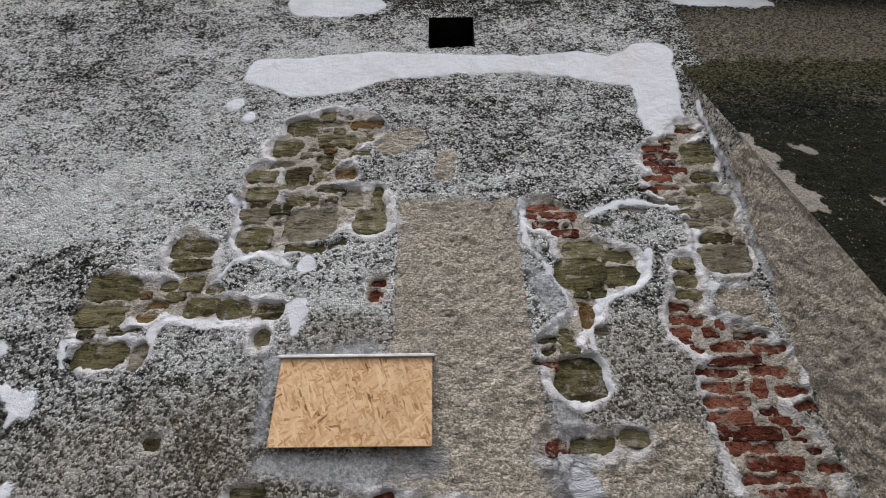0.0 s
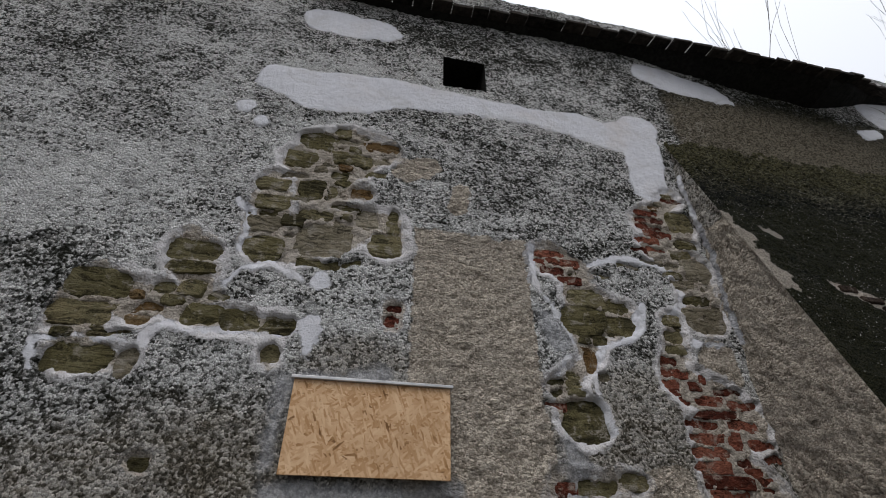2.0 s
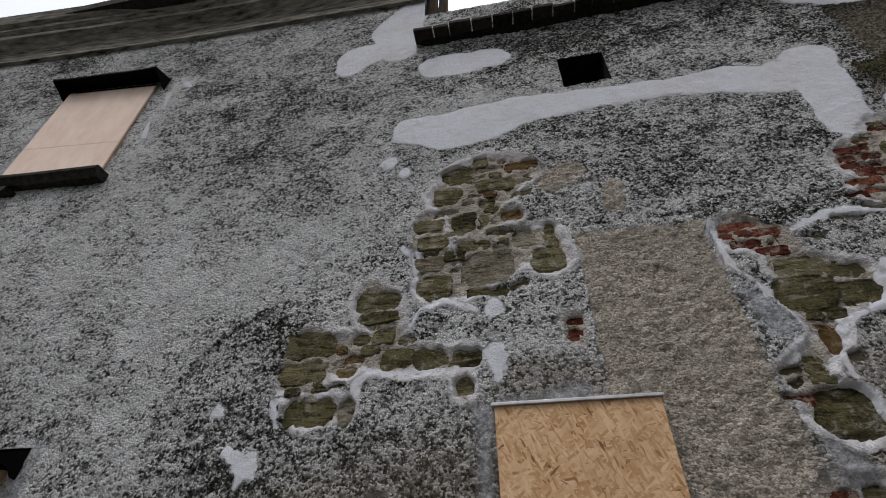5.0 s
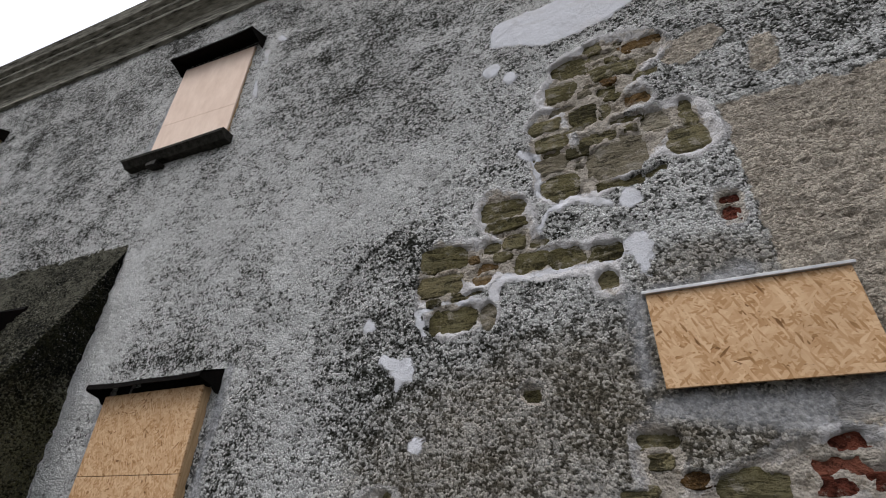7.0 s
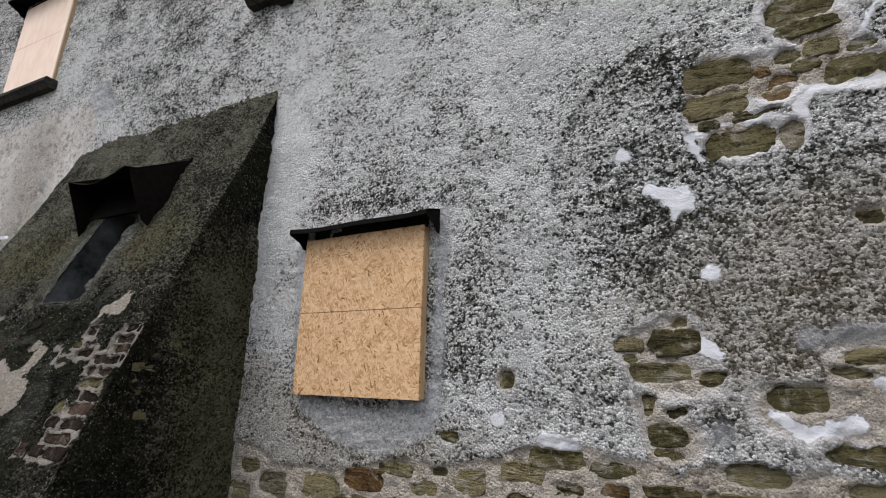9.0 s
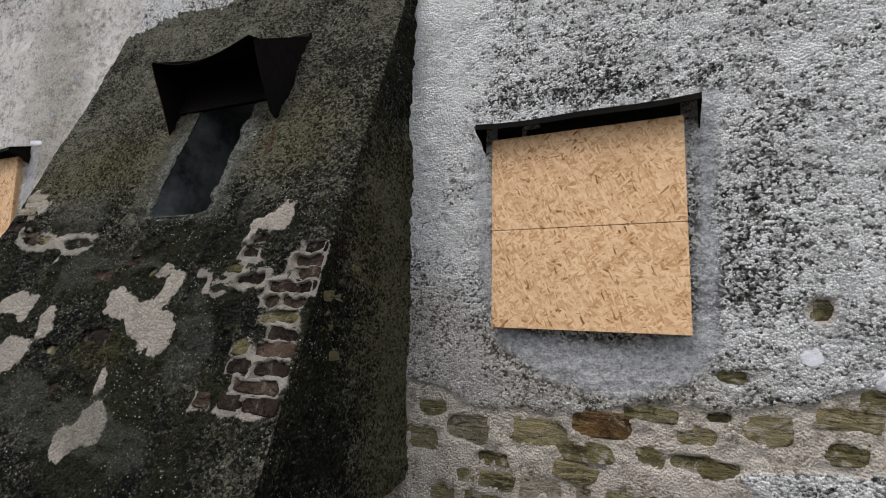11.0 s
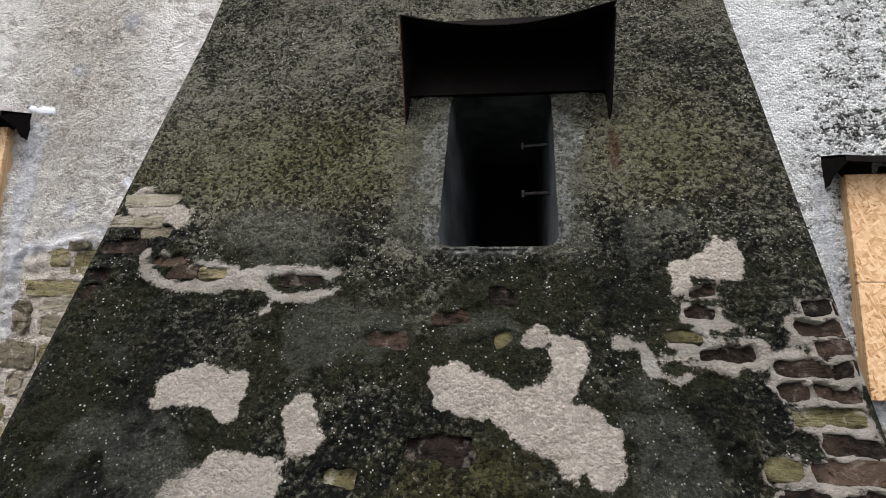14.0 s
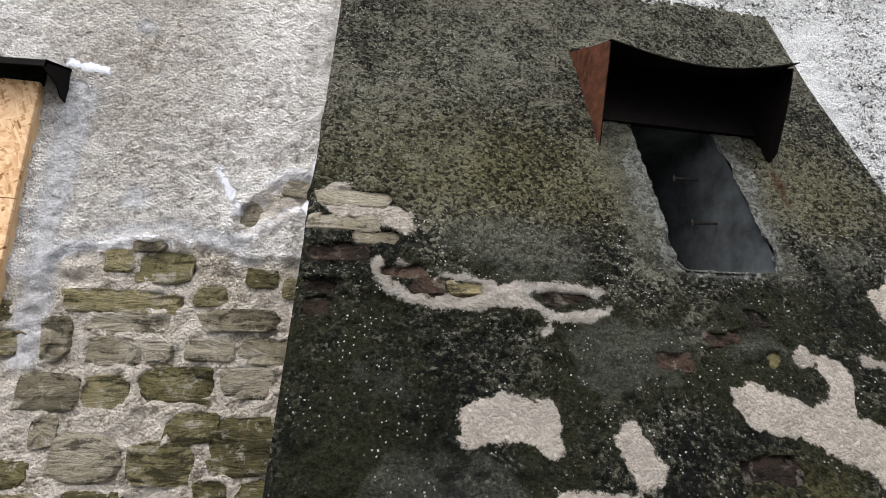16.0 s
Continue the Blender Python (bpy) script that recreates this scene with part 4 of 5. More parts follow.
# ---- buttresses ----
BUT_PATCH = [
    [(-7.08, 1.23, 0.06), (-7.0, 1.27, 0.07), (-6.88, 1.25, 0.055), (-6.86, 1.17, 0.025)], [(-6.62, 1.19, 0.05), (-6.59, 1.13, 0.045)],
    [(-6.16, 1.29, 0.06), (-6.04, 1.24, 0.06), (-5.9, 1.22, 0.07), (-5.76, 1.17, 0.1), (-5.71, 1.12, 0.06)], [(-5.82, 1.25, 0.05), (-5.76, 1.37, 0.045), (-5.8, 1.4, 0.03)],
    [(-6.95, 0.9, 0.08), (-6.82, 0.99, 0.09), (-6.7, 1.0, 0.06)], [(-5.24, 1.77, 0.05), (-5.23, 1.69, 0.05), (-5.4, 1.68, 0.035), (-5.38, 1.6, 0.03)],
    [(-5.89, 1.44, 0.035)], [(-5.9, 0.75, 0.08), (-6.03, 0.67, 0.07)], [(-5.99, 0.95, 0.025), (-6.0, 0.88, 0.03)],
    [(-7.52, 1.99, 0.06), (-7.4, 1.93, 0.05), (-7.3, 1.9, 0.04)],
]
BUT_MORTAR = [
    [(-7.38, 1.72, 0.02), (-7.34, 1.65, 0.02), (-7.26, 1.61, 0.025), (-7.08, 1.6, 0.028), (-6.93, 1.63, 0.03), (-6.84, 1.6, 0.025), (-6.8, 1.56, 0.02), (-6.62, 1.575, 0.02), (-6.57, 1.6, 0.015)], [(-6.8, 1.57, 0.02), (-6.83, 1.5, 0.015)],
    [(-6.93, 1.64, 0.02), (-6.8, 1.67, 0.018), (-6.62, 1.65, 0.018)], [(-7.3, 1.72, 0.015), (-7.15, 1.7, 0.015), (-7.0, 1.66, 0.02)], [(-7.18, 1.7, 0.012), (-7.17, 1.62, 0.014)],
    [(-5.63, 1.44, 0.012), (-5.55, 1.42, 0.012), (-5.53, 1.35, 0.014), (-5.46, 1.32, 0.014), (-5.43, 1.34, 0.01)], [(-5.44, 1.38, 0.012), (-5.39, 1.43, 0.014), (-5.29, 1.45, 0.015), (-5.2, 1.43, 0.015)],
    [(-5.5, 1.39, 0.014), (-5.3, 1.36, 0.014)], [(-5.42, 1.5, 0.014), (-5.26, 1.49, 0.014)],
]
BUT_GREY = [
    [(-6.6, 1.48, 0.08), (-6.3, 1.5, 0.12), (-6.0, 1.5, 0.08)], [(-7.3, 1.08, 0.09), (-7.05, 1.02, 0.08)], [(-5.55, 1.25, 0.06), (-5.5, 1.0, 0.07)], [(-5.5, 1.85, 0.08), (-5.35, 1.88, 0.06)],
    [(-7.4, 1.4, 0.06)], [(-6.5, 0.8, 0.1), (-5.6, 0.7, 0.1)],
]
# centre x, centre z, width, height
PIER = [(-5.0, 1.55, 0.1, 0.045), (-5.02, 1.485, 0.14, 0.045), (-5.0, 1.425, 0.1, 0.045), (-5.1, 1.365, 0.15, 0.045), (-4.985, 1.365, 0.075, 0.045), (-5.14, 1.3, 0.09, 0.045), (-5.025, 1.3, 0.12, 0.045), (-5.07, 1.235, 0.2, 0.045), (-5.03, 1.165, 0.14, 0.05), (-5.22, 1.1, 0.08, 0.045), (-5.055, 1.1, 0.2, 0.05),
        (-5.19, 1.03, 0.13, 0.05), (-5.03, 1.03, 0.15, 0.05), (-5.08, 0.96, 0.24, 0.05), (-5.18, 0.89, 0.1, 0.045), (-5.03, 0.89, 0.16, 0.05), (-5.33, 0.885, 0.07, 0.045), (-5.3, 1.4, 0.17, 0.035), (-5.36, 1.53, 0.1, 0.035), (-5.34, 1.6, 0.09, 0.035), (-5.42, 1.45, 0.1, 0.04)]
EDGE_BRICKS = [(-7.5, 1.76, 0.2, 0.06), (-7.28, 1.7, 0.15, 0.04), (-7.21, 1.65, 0.1, 0.04), (-7.08, 1.65, 0.11, 0.035), (-6.73, 1.625, 0.16, 0.035), (-7.47, 1.97, 0.26, 0.05), (-7.49, 1.87, 0.23, 0.05), (-7.38, 1.82, 0.15, 0.04), (-7.555, 1.64, 0.09, 0.05), (-7.555, 1.57, 0.09, 0.05)]
FACE_STONES = [(-6.38, 1.42, 0.13, 0.05), (-6.17, 1.11, 0.2, 0.07), (-5.99, 1.58, 0.08, 0.06), (-5.99, 1.43, 0.05, 0.05), (-6.46, 1.03, 0.1, 0.05), (-6.16, 1.5, 0.13, 0.04), (-6.3, 0.85, 0.08, 0.05)]
NICHE = (-6.235, -5.79, 1.765, 2.52)


def niche_d(x, z):
    r = 0.05
    a, b, c, d = NICHE
    qx, qz = np.abs(x - (a + b) / 2) - (b - a) / 2 + r, np.abs(z - (c + d) / 2) - (d - c) / 2 + r
    return np.hypot(np.maximum(qx, 0), np.maximum(qz, 0)) + np.minimum(np.maximum(qx, qz), 0) - r


def left_fields(x, z):
    wob = 0.11 * fbm(x, z, 9, 111)
    patch = np.min([chain(x, z, c) for c in BUT_PATCH], 0) + wob
    mort = np.min([chain(x, z, c) for c in BUT_MORTAR], 0) + 0.4 * wob - 0.004
    col = np.min([np.maximum(np.abs(x - a) - w / 2, np.abs(z - b) - h / 2) for a, b, w, h in PIER], 0) - 0.017
    band = np.maximum(niche_d(x, z) - 0.11 - 0.07 * (x < -6.2), -(z - 1.74))
    high = np.clip((z - 1.75) / 0.3, 0, 1)
    tone = 0.28 + 0.42 * high + 0.1 * np.clip((z - 2.6) / 1.0, 0, 1) + 0.75 * fbm(x, z, 2.4, 121) + 0.45 * fbm(x, z, 7, 131)
    tone = tone + 0.3 * soft_spot(x, z, -6.9, 1.83, 0.25, 0.12) + 0.22 * soft_spot(x, z, -6.3, 1.5, 0.5, 0.12) - 0.1 * soft_spot(x, z, -6.3, 0.95, 0.5, 0.2) + 0.3 * np.clip(1 - band / 0.04, 0, 1) * (z > 1.7)
    warm = 0.15 + 0.4 * soft_spot(x, z, -6.9, 2.15, 0.9, 0.35) + 0.35 * soft_spot(x, z, -5.35, 2.2, 0.35, 0.35) + 0.12 * high + 0.4 * soft_spot(x, z, -6.1, 1.05, 0.35, 0.15)
    moss_dark = 0.3 - 0.5 * high + 1.7 * fbm(x, z, 3.0, 141) + 0.2 * np.clip((1.9 - z) / 0.3, 0, 1) - 0.6 * np.clip(1 - band / 0.05, 0, 1)
    cement = np.minimum(band, chain(x, z, [(-7.09, 1.85, 0.06), (-6.92, 1.84, 0.12), (-6.71, 1.8, 0.09)]))
    cement = np.minimum(cement, np.min([chain(x, z, c) for c in BUT_GREY], 0) + 0.35 * fbm(x, z, 5, 115)) + wob
    return dict(white=np.minimum(mort + 0.004, col + 0.6 * wob), masonry=np.full(x.shape, 9.0), rust=soft_spot(x, z, -5.55, 2.2, 0.035, 0.14), beige=patch, cement=cement, tone=tone, warm=warm, moss_dark=moss_dark, jamb=np.clip(0.85 - (niche_d(x, z) - 0.05 - 0.3 * fbm(x, z, 5, 145)) / 0.07, 0, 1) * np.clip((2.55 - z) / 0.1, 0, 1) * np.clip((z - 1.7) / 0.08, 0, 1)), mort, col


def buttress(name, xr, face, fields, z1, hole, label, patch_relief):
    xs, zs = stations(xr[0], xr[1], 0.0115, hole[:2] if hole else ()), stations(0.3, z1, 0.0115, hole[2:] if hole else ())
    X, Z = np.meshgrid(xs, zs, indexing="ij")
    if hole:
        # the grid's points next to the opening move onto its rounded outline
        d, e = niche_d(X, Z), 1e-4
        gx, gz = (niche_d(X + e, Z) - d) / e, (niche_d(X, Z + e) - d) / e
        near = np.abs(d) < 0.0075
        X0, Z0 = X, Z
        X, Z = np.where(near, X - gx * d, X), np.where(near, Z - gz * d, Z)
    f = fields(X, Z)
    edge = np.clip(np.minimum(X - xr[0], xr[1] - X) / 0.05, 0, 1)
    r = ((0.05 - 0.02 * np.clip((Z - 1.8) / 0.4, 0, 1)) * (fbm(X, Z * 1.2, 22, 151, 3) + 0.5 * fbm(X, Z * 1.2, 47, 155, 2)) * np.clip(0.4 + np.minimum(f["beige"], f["white"]) / 0.04, 0.4, 1) + 0.05 * fbm(X, Z, 4.0, 161, 3) + patch_relief(*((X0, Z0) if hole else (X, Z)), f)) * edge - 0.015 * (1 - edge) ** 2
    P = np.stack([X, np.minimum(face(X, Z) - r, wall_y(X) + 0.08), Z], -1)
    MX, MZ = np.meshgrid((xs[:-1] + xs[1:]) / 2, (zs[:-1] + zs[1:]) / 2, indexing="ij")
    keep = niche_d(MX, MZ) > 0.0 if hole else np.ones(MX.shape, bool)
    ob = tagged(sheet(name, P, keep, f, buttress_plaster), label, "buttress", kind="structure")
    for k, (xe, sgn) in enumerate(((xr[0], -1), (xr[1], 1))):
        ss = np.linspace(0, 1, 90)
        S, Z = np.meshgrid(ss, zs, indexing="ij")
        yf, yb = np.minimum(face(xe, Z) + 0.015, wall_y(xe) + 0.08), wall_y(xe) + 0.08
        Y = yf + (yb - yf) * S
        f = side_fields(Y, Z, k, xr)
        bulge = (0.035 * fbm(Y, Z, 22, 171 + k, 3) + 0.07 * fbm(Y, Z, 3.0, 181 + k, 3)) * np.clip(S * 12, 0, 1)
        sheet("side", np.stack([xe + sgn * bulge, Y, Z], -1), np.ones((len(ss) - 1, len(zs) - 1), bool), f, buttress_plaster if xr is BL else wall_plaster, ob)
    return ob


def side_fields(y, z, k, xr):
    far = np.full(y.shape, 9.0)
    n = fbm(y, z, 2.5, 191 + k)
    if xr is BL:
        rim = np.clip((y - 1.6 + 0.3 * n) / 0.4, 0, 1) * np.clip((2.5 - z) / 0.6, 0.05, 1)
        return dict(white=far, masonry=far, beige=far, cement=far, tone=0.2 + 0.5 * n + 0.8 * rim, warm=0.3 + 0.4 * rim, moss_dark=0.45 + 0.9 * n - 1.0 * rim)
    return dict(white=np.minimum(far, chain(y, z, [(2.28, 4.2, 0.02), (2.27, 3.6, 0.03), (2.28, 2.8, 0.02)])), masonry=far, beige=z - 3.75 + 0.6 * n, cement=far, tone=0.72 + 0.4 * n + 0.1 * np.clip(2.9 - z, -1, 1), warm=0.7 + 0 * y, moss_dark=-1 + 0 * y)


def left_surface(x, z):
    return left_fields(x, z)[0]


def left_relief(x, z, f):
    _, mort, col = left_fields(x, z)
    out = 0.009 * np.clip(0.5 - np.minimum(mort, col) / 0.02, 0, 1) + 0.006 * np.clip(0.5 - f["beige"] / 0.02, 0, 1)
    pit = np.clip(0.35 - joints(x[:, 0], z[0], PIER + EDGE_BRICKS + FACE_STONES, 0.045, 331, 0.001) / 0.014, 0, 1)
    return out * (1 - pit) - 0.05 * pit


def right_surface(x, z):
    far = np.full(x.shape, 9.0)
    wob = 0.06 * fbm(x, z, 8, 211)
    yel = chain(x, z, [(1.8, 3.62, 0.05), (1.8, 3.35, 0.05), (1.82, 3.05, 0.06), (1.88, 2.92, 0.03)]) + 3.5 * wob
    tone = 0.08 + 0.34 * np.clip((z - 3.7) / 0.9, 0, 1) + 0.5 * fbm(x, z, 2.2, 221)
    return dict(white=chain(x, z, [(2.03, 3.51, 0.03), (2.09, 3.49, 0.04)]) + 2 * wob, masonry=chain(x, z, [(2.2, 3.03, 0.035), (2.41, 2.89, 0.06), (2.62, 2.7, 0.06)]) + wob,
                beige=yel, cement=far, norim=far, tone=tone, warm=0.2 + 0.5 * np.clip((z - 3.7) / 0.8, 0, 1), moss_dark=0.85 - 0.85 * np.clip((z - 3.6) / 0.6, 0, 1) + 0.7 * fbm(x, z, 2.6, 231))


left_buttress = buttress("buttress_left", BL, bl_y, left_surface, 3.86, NICHE, "dark mossy roughcast buttress with a deep niche", left_relief)
right_buttress = buttress("buttress_right", BRX, br_y, right_surface, 4.9, None, "black-stained roughcast buttress against the wall", lambda x, z, f: 0 * x)

# ---- cornice, eaves ----
PROFILE = [(-0.05, 0.0), (0.05, 0.0), (0.055, 0.04), (0.015, 0.05), (0.015, 0.08), (0.04, 0.085), (0.04, 0.115), (0.012, 0.125), (0.015, 0.19), (0.04, 0.25), (0.1, 0.285), (0.19, 0.3), (0.2, 0.345), (0.18, 0.355), (0.245, 0.385), (0.25, 0.43), (0.23, 0.44), (0.3, 0.46), (0.33, 0.52), (0.35, 0.55), (-0.05, 0.55)]
CORNICE_X, CORNICE_Z = (-12.5, -9.8, -7.2, -4.3, -1.3), (6.72, 6.77, 6.82, 6.93, 6.75)
cornice = tagged(part("cornice", extrude_profile(PROFILE, np.linspace(-12.5, -1.26, 40), lambda x: (float(wall_y(x)), float(np.interp(x, CORNICE_X, CORNICE_Z)))), cornice_stone), "stained moulded cornice along the eaves", "cornice", kind="structure")

# ---- windows boarded up ----
def hood(x0, x1, z, out, mat, high=0.1):
    prof = [(-0.05, 0.0), (out * 0.55, 0.0), (out * 0.8, high * 0.35), (out, high * 0.55), (out, high * 0.85), (out * 0.9, high), (-0.05, high)]
    return extrude_profile(prof, [x0, (x0 + x1) / 2, x1], lambda x: (float(wall_y(x)), z))


def sheet_hood(x0, x1, z, out, high):
    """A bent sheet-iron rain hood: a thin sloping top, sagging a little, and two cheeks running down to the wall."""
    top, side = bmesh.new(), []
    rows = []
    for k in range(9):
        u = k / 8
        x = x0 + (x1 - x0) * u
        y = float(wall_y(x))
        sag = 0.012 * math.sin(math.pi * u) + 0.006 * math.sin(9 * u)
        rows.append([top.verts.new((x, y + dy, zz)) for dy, zz in ((0.02, z + high), (-out, z + high * 0.55 - sag), (-out - 0.004, z + high * 0.55 - 0.03 - sag), (-out + 0.006, z + high * 0.55 - 0.03 - sag), (-out + 0.01, z + high * 0.55 - 0.008 - sag), (0.02, z + high - 0.01))])
    for a, b in zip(rows, rows[1:]):
        for i in range(6):
            top.faces.new((a[i], a[(i + 1) % 6], b[(i + 1) % 6], b[i]))
    top.faces.new(rows[0][::-1])
    top.faces.new(rows[-1])
    bmesh.ops.recalc_face_normals(top, faces=top.faces)
    for x, t in ((x0, 0.005), (x1 - 0.005, 0.005)):
        bm = bmesh.new()
        y = float(wall_y(x))
        pts = ((0.02, z + high), (-out, z + high * 0.55), (-out, z + high * 0.55 - 0.04), (-out * 0.4, z), (-out * 0.2, z - 0.035), (0.02, z - 0.045))
        a, b = [[bm.verts.new((x + s, y + dy, zz)) for dy, zz in pts] for s in (0, t)]
        bm.faces.new(a)
        bm.faces.new(b[::-1])
        for i in range(6):
            bm.faces.new((a[i], b[i], b[(i + 1) % 6], a[(i + 1) % 6]))
        bmesh.ops.recalc_face_normals(bm, faces=bm.faces)
        side.append(bm)
    return top, side


def boarded_window(name, o, board_mat, joint, hood_at, sill_at, label, proud=0.03):
    x0, x1, z0, z1 = o
    y = float(wall_y((x0 + x1) / 2))
    e = thing(name, ((x0 + x1) / 2, y, z0), label, "window", "structure")
    turn = -BEND if x1 < BEND_X else 0.0

    def add(nm, bm, mat, label=""):
        ob = part(nm, bm, mat, e, label)
        return ob

    loc = Vector(e.location)

    def rel(bm):
        bmesh.ops.translate(bm, verts=bm.verts, vec=-loc)
        return bm

    def sk(bm):
        for v in bm.verts:
            v.co.y += (v.co.x - loc.x) * -turn
        return bm

    a, b, c, d = x0 - 0.02, x1 + 0.02, z0 - 0.02, z1 + 0.01
    for lo, hi in ((c, joint - 0.0015), (joint + 0.0015, d)):
        add("board", rel(sk(box(a, b, y - proud - 0.015, y - proud, lo, hi, 0.002))), board_mat, "sheet of board screwed over the opening")
    for p, q in ((a + 0.004, a + 0.05), (b - 0.05, b - 0.004)):
        add("batten", rel(sk(box(p, q, y - proud, y + 0.03, c + 0.004, d - 0.004, 0.002))), batten_wood, "softwood batten")
    add("batten", rel(sk(box(a + 0.05, b - 0.05, y - proud, y + 0.03, c + 0.004, c + 0.05, 0.002))), batten_wood)
    if hood_at:
        top, side = sheet_hood(*hood_at)
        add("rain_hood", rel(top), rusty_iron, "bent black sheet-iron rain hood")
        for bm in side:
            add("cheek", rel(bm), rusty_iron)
        # Added black strip: stands in for the dark under the hood.
        add("dark_strip", rel(sk(box(a + 0.01, b - 0.01, y - 0.012, y + 0.1, d, d + 0.09, 0.003))), shade_black, "black strip added under the hood")
    if sill_at:
        add("sill", rel(hood(*sill_at)), sill_stone, "dark moulded stone sill")
    return e


O = OPENINGS
boarded_window("window_1", O["upper_a"], pale_board, 5.07, (-5.2, -4.04, 5.95, 0.2, 0.16), (-5.37, -4.06, 4.535, 0.13, sill_stone, 0.1), "upper window closed with a pale board")
boarded_window("window_2", O["lower_a"], osb, 1.7, (-4.47, -3.39, 2.2, 0.165, 0.13), None, "ground floor window boarded up with strand board", 0.055)
boarded_window("window_3", O["upper_b"], pale_board, 5.35, (-9.8, -8.48, 6.0, 0.2, 0.16), (-9.85, -8.48, 4.5, 0.13, sill_stone, 0.12), "upper window closed with pale boards")
boarded_window("window_4", O["lower_b"], osb, 2.03, (-9.95, -8.79, 2.54, 0.15, 0.13), None, "ground floor window boarded up with strand board")

# ---- board with a zinc drip strip ----
hatch = thing("boarded_hatch", (-0.44, 2.305, 1.96), "strand board hatch cover with a zinc drip strip", "hatch cover")
for nm, bm, mat, lab in (("board", box(-0.815, -0.062, 2.262, 2.28, 1.962, 2.375, 0.002), osb, ""),
                         ("batten", box(-0.80, -0.08, 2.28, 2.33, 1.985, 2.03, 0.002), batten_wood, ""),
                         ("drip_strip", box(-0.83, -0.05, 2.245, 2.32, 2.375, 2.39, 0.003), zinc, "dull zinc drip strip")):
    bmesh.ops.translate(bm, verts=bm.verts, vec=-Vector(hatch.location))
    part(nm, bm, mat, hatch, lab)

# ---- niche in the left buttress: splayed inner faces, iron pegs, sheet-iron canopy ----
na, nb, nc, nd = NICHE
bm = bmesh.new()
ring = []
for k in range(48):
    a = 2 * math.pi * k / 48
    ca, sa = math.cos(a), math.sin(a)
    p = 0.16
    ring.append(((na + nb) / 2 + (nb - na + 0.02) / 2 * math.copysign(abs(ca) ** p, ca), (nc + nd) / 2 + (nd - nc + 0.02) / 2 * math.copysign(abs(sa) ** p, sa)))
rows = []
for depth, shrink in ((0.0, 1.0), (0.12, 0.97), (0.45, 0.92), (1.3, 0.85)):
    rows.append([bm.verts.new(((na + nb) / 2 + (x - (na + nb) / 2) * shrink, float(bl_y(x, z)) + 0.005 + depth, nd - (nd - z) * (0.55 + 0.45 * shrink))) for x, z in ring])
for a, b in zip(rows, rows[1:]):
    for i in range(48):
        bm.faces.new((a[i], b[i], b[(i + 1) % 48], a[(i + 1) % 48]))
part("niche", bm, niche_plaster, left_buttress, "smooth plaster lining of the niche, darkened for its shade", smooth=True)
# Added plate: plain black in place of the unlit depth.
part("niche_back", box(na - 0.1, nb + 0.1, 2.85, 2.9, nc - 0.2, nd + 0.2), depth_black, left_buttress, "added black plate for the dark depth of the niche")


def rod(p, q, r0, r1, bm, sides=6):
    p, q = Vector(p), Vector(q)
    d = (q - p).normalized()
    u = d.orthogonal().normalized()
    w = d.cross(u)
    rings = [[bm.verts.new(c + (u * math.cos(2 * math.pi * k / sides) + w * math.sin(2 * math.pi * k / sides)) * r) for k in range(sides)] for c, r in ((p, r0), (q, r1))]
    for k in range(sides):
        bm.faces.new((rings[0][k], rings[0][(k + 1) % sides], rings[1][(k + 1) % sides], rings[1][k]))
    bm.faces.new(rings[0][::-1])
    bm.faces.new(rings[1])
    return bm


for z in (2.05, 2.31):
    peg = bmesh.new()
    y = float(bl_y(-5.85, z)) + 0.2
    rod((-5.8, y, z), (-5.92, y + 0.02, z + 0.004), 0.008, 0.007, peg)
    rod((-5.915, y + 0.02, z - 0.012), (-5.915, y + 0.02, z + 0.02), 0.008, 0.008, peg)
    tagged(part("iron_peg", peg, dark_iron), "dark iron peg set in the side of the niche", "iron peg", "pegs in the niche")

canopy = thing("window_canopy", (-5.99, 1.9, 2.95), "bent rusty sheet-iron canopy above the niche", "canopy")
CX0, CX1 = -6.425, -5.555


def canopy_sheet(thick):
    """The roof of the canopy: leans out from the buttress, front edge sagging between its corners."""
    bm = bmesh.new()
    nx, ny = 16, 6
    for off in (0.0, thick):
        g = []
        for i in range(nx + 1):
            u = i / nx
            x = CX0 + (CX1 - CX0) * u
            col = []
            for j in range(ny + 1):
                v = j / ny
                zb = 3.0
                yb, yf = float(bl_y(x, zb)) + 0.02, 1.565 - 0.03 * u
                sag = 0.075 * math.sin(math.pi * u) * v ** 1.5
                col.append(bm.verts.new((x, yb + (yf - yb) * v, zb + (2.765 - 0.045 * u - zb) * v - sag - 0.05 * math.sin(math.pi * v) + off)))
            g.append(col)
        for i in range(nx):
            for j in range(ny):
                q = (g[i][j], g[i + 1][j], g[i + 1][j + 1], g[i][j + 1])
                bm.faces.new(q if off else q[::-1])
        if off:
            for i in range(nx):
                bm.faces.new((lower[i][ny], lower[i + 1][ny], g[i + 1][ny], g[i][ny]))
        lower = g
    return bm


# Added plate: its black stands in for the darkness under the canopy.
def back_sheet():
    bm = bmesh.new()
    rows = [[bm.verts.new((x, float(bl_y(x, z)) - o, z)) for o in (-0.01, 0.022)] for z in (2.5, 3.0) for x in (CX0, CX1)]
    a, b, c, e = rows
    for q in ((a[1], b[1], e[1], c[1]), (a[0], c[0], e[0], b[0]), (a[0], b[0], b[1], a[1]), (c[0], c[1], e[1], e[0]), (a[0], a[1], c[1], c[0]), (b[0], e[0], e[1], b[1])):
        bm.faces.new(q)
    return bm


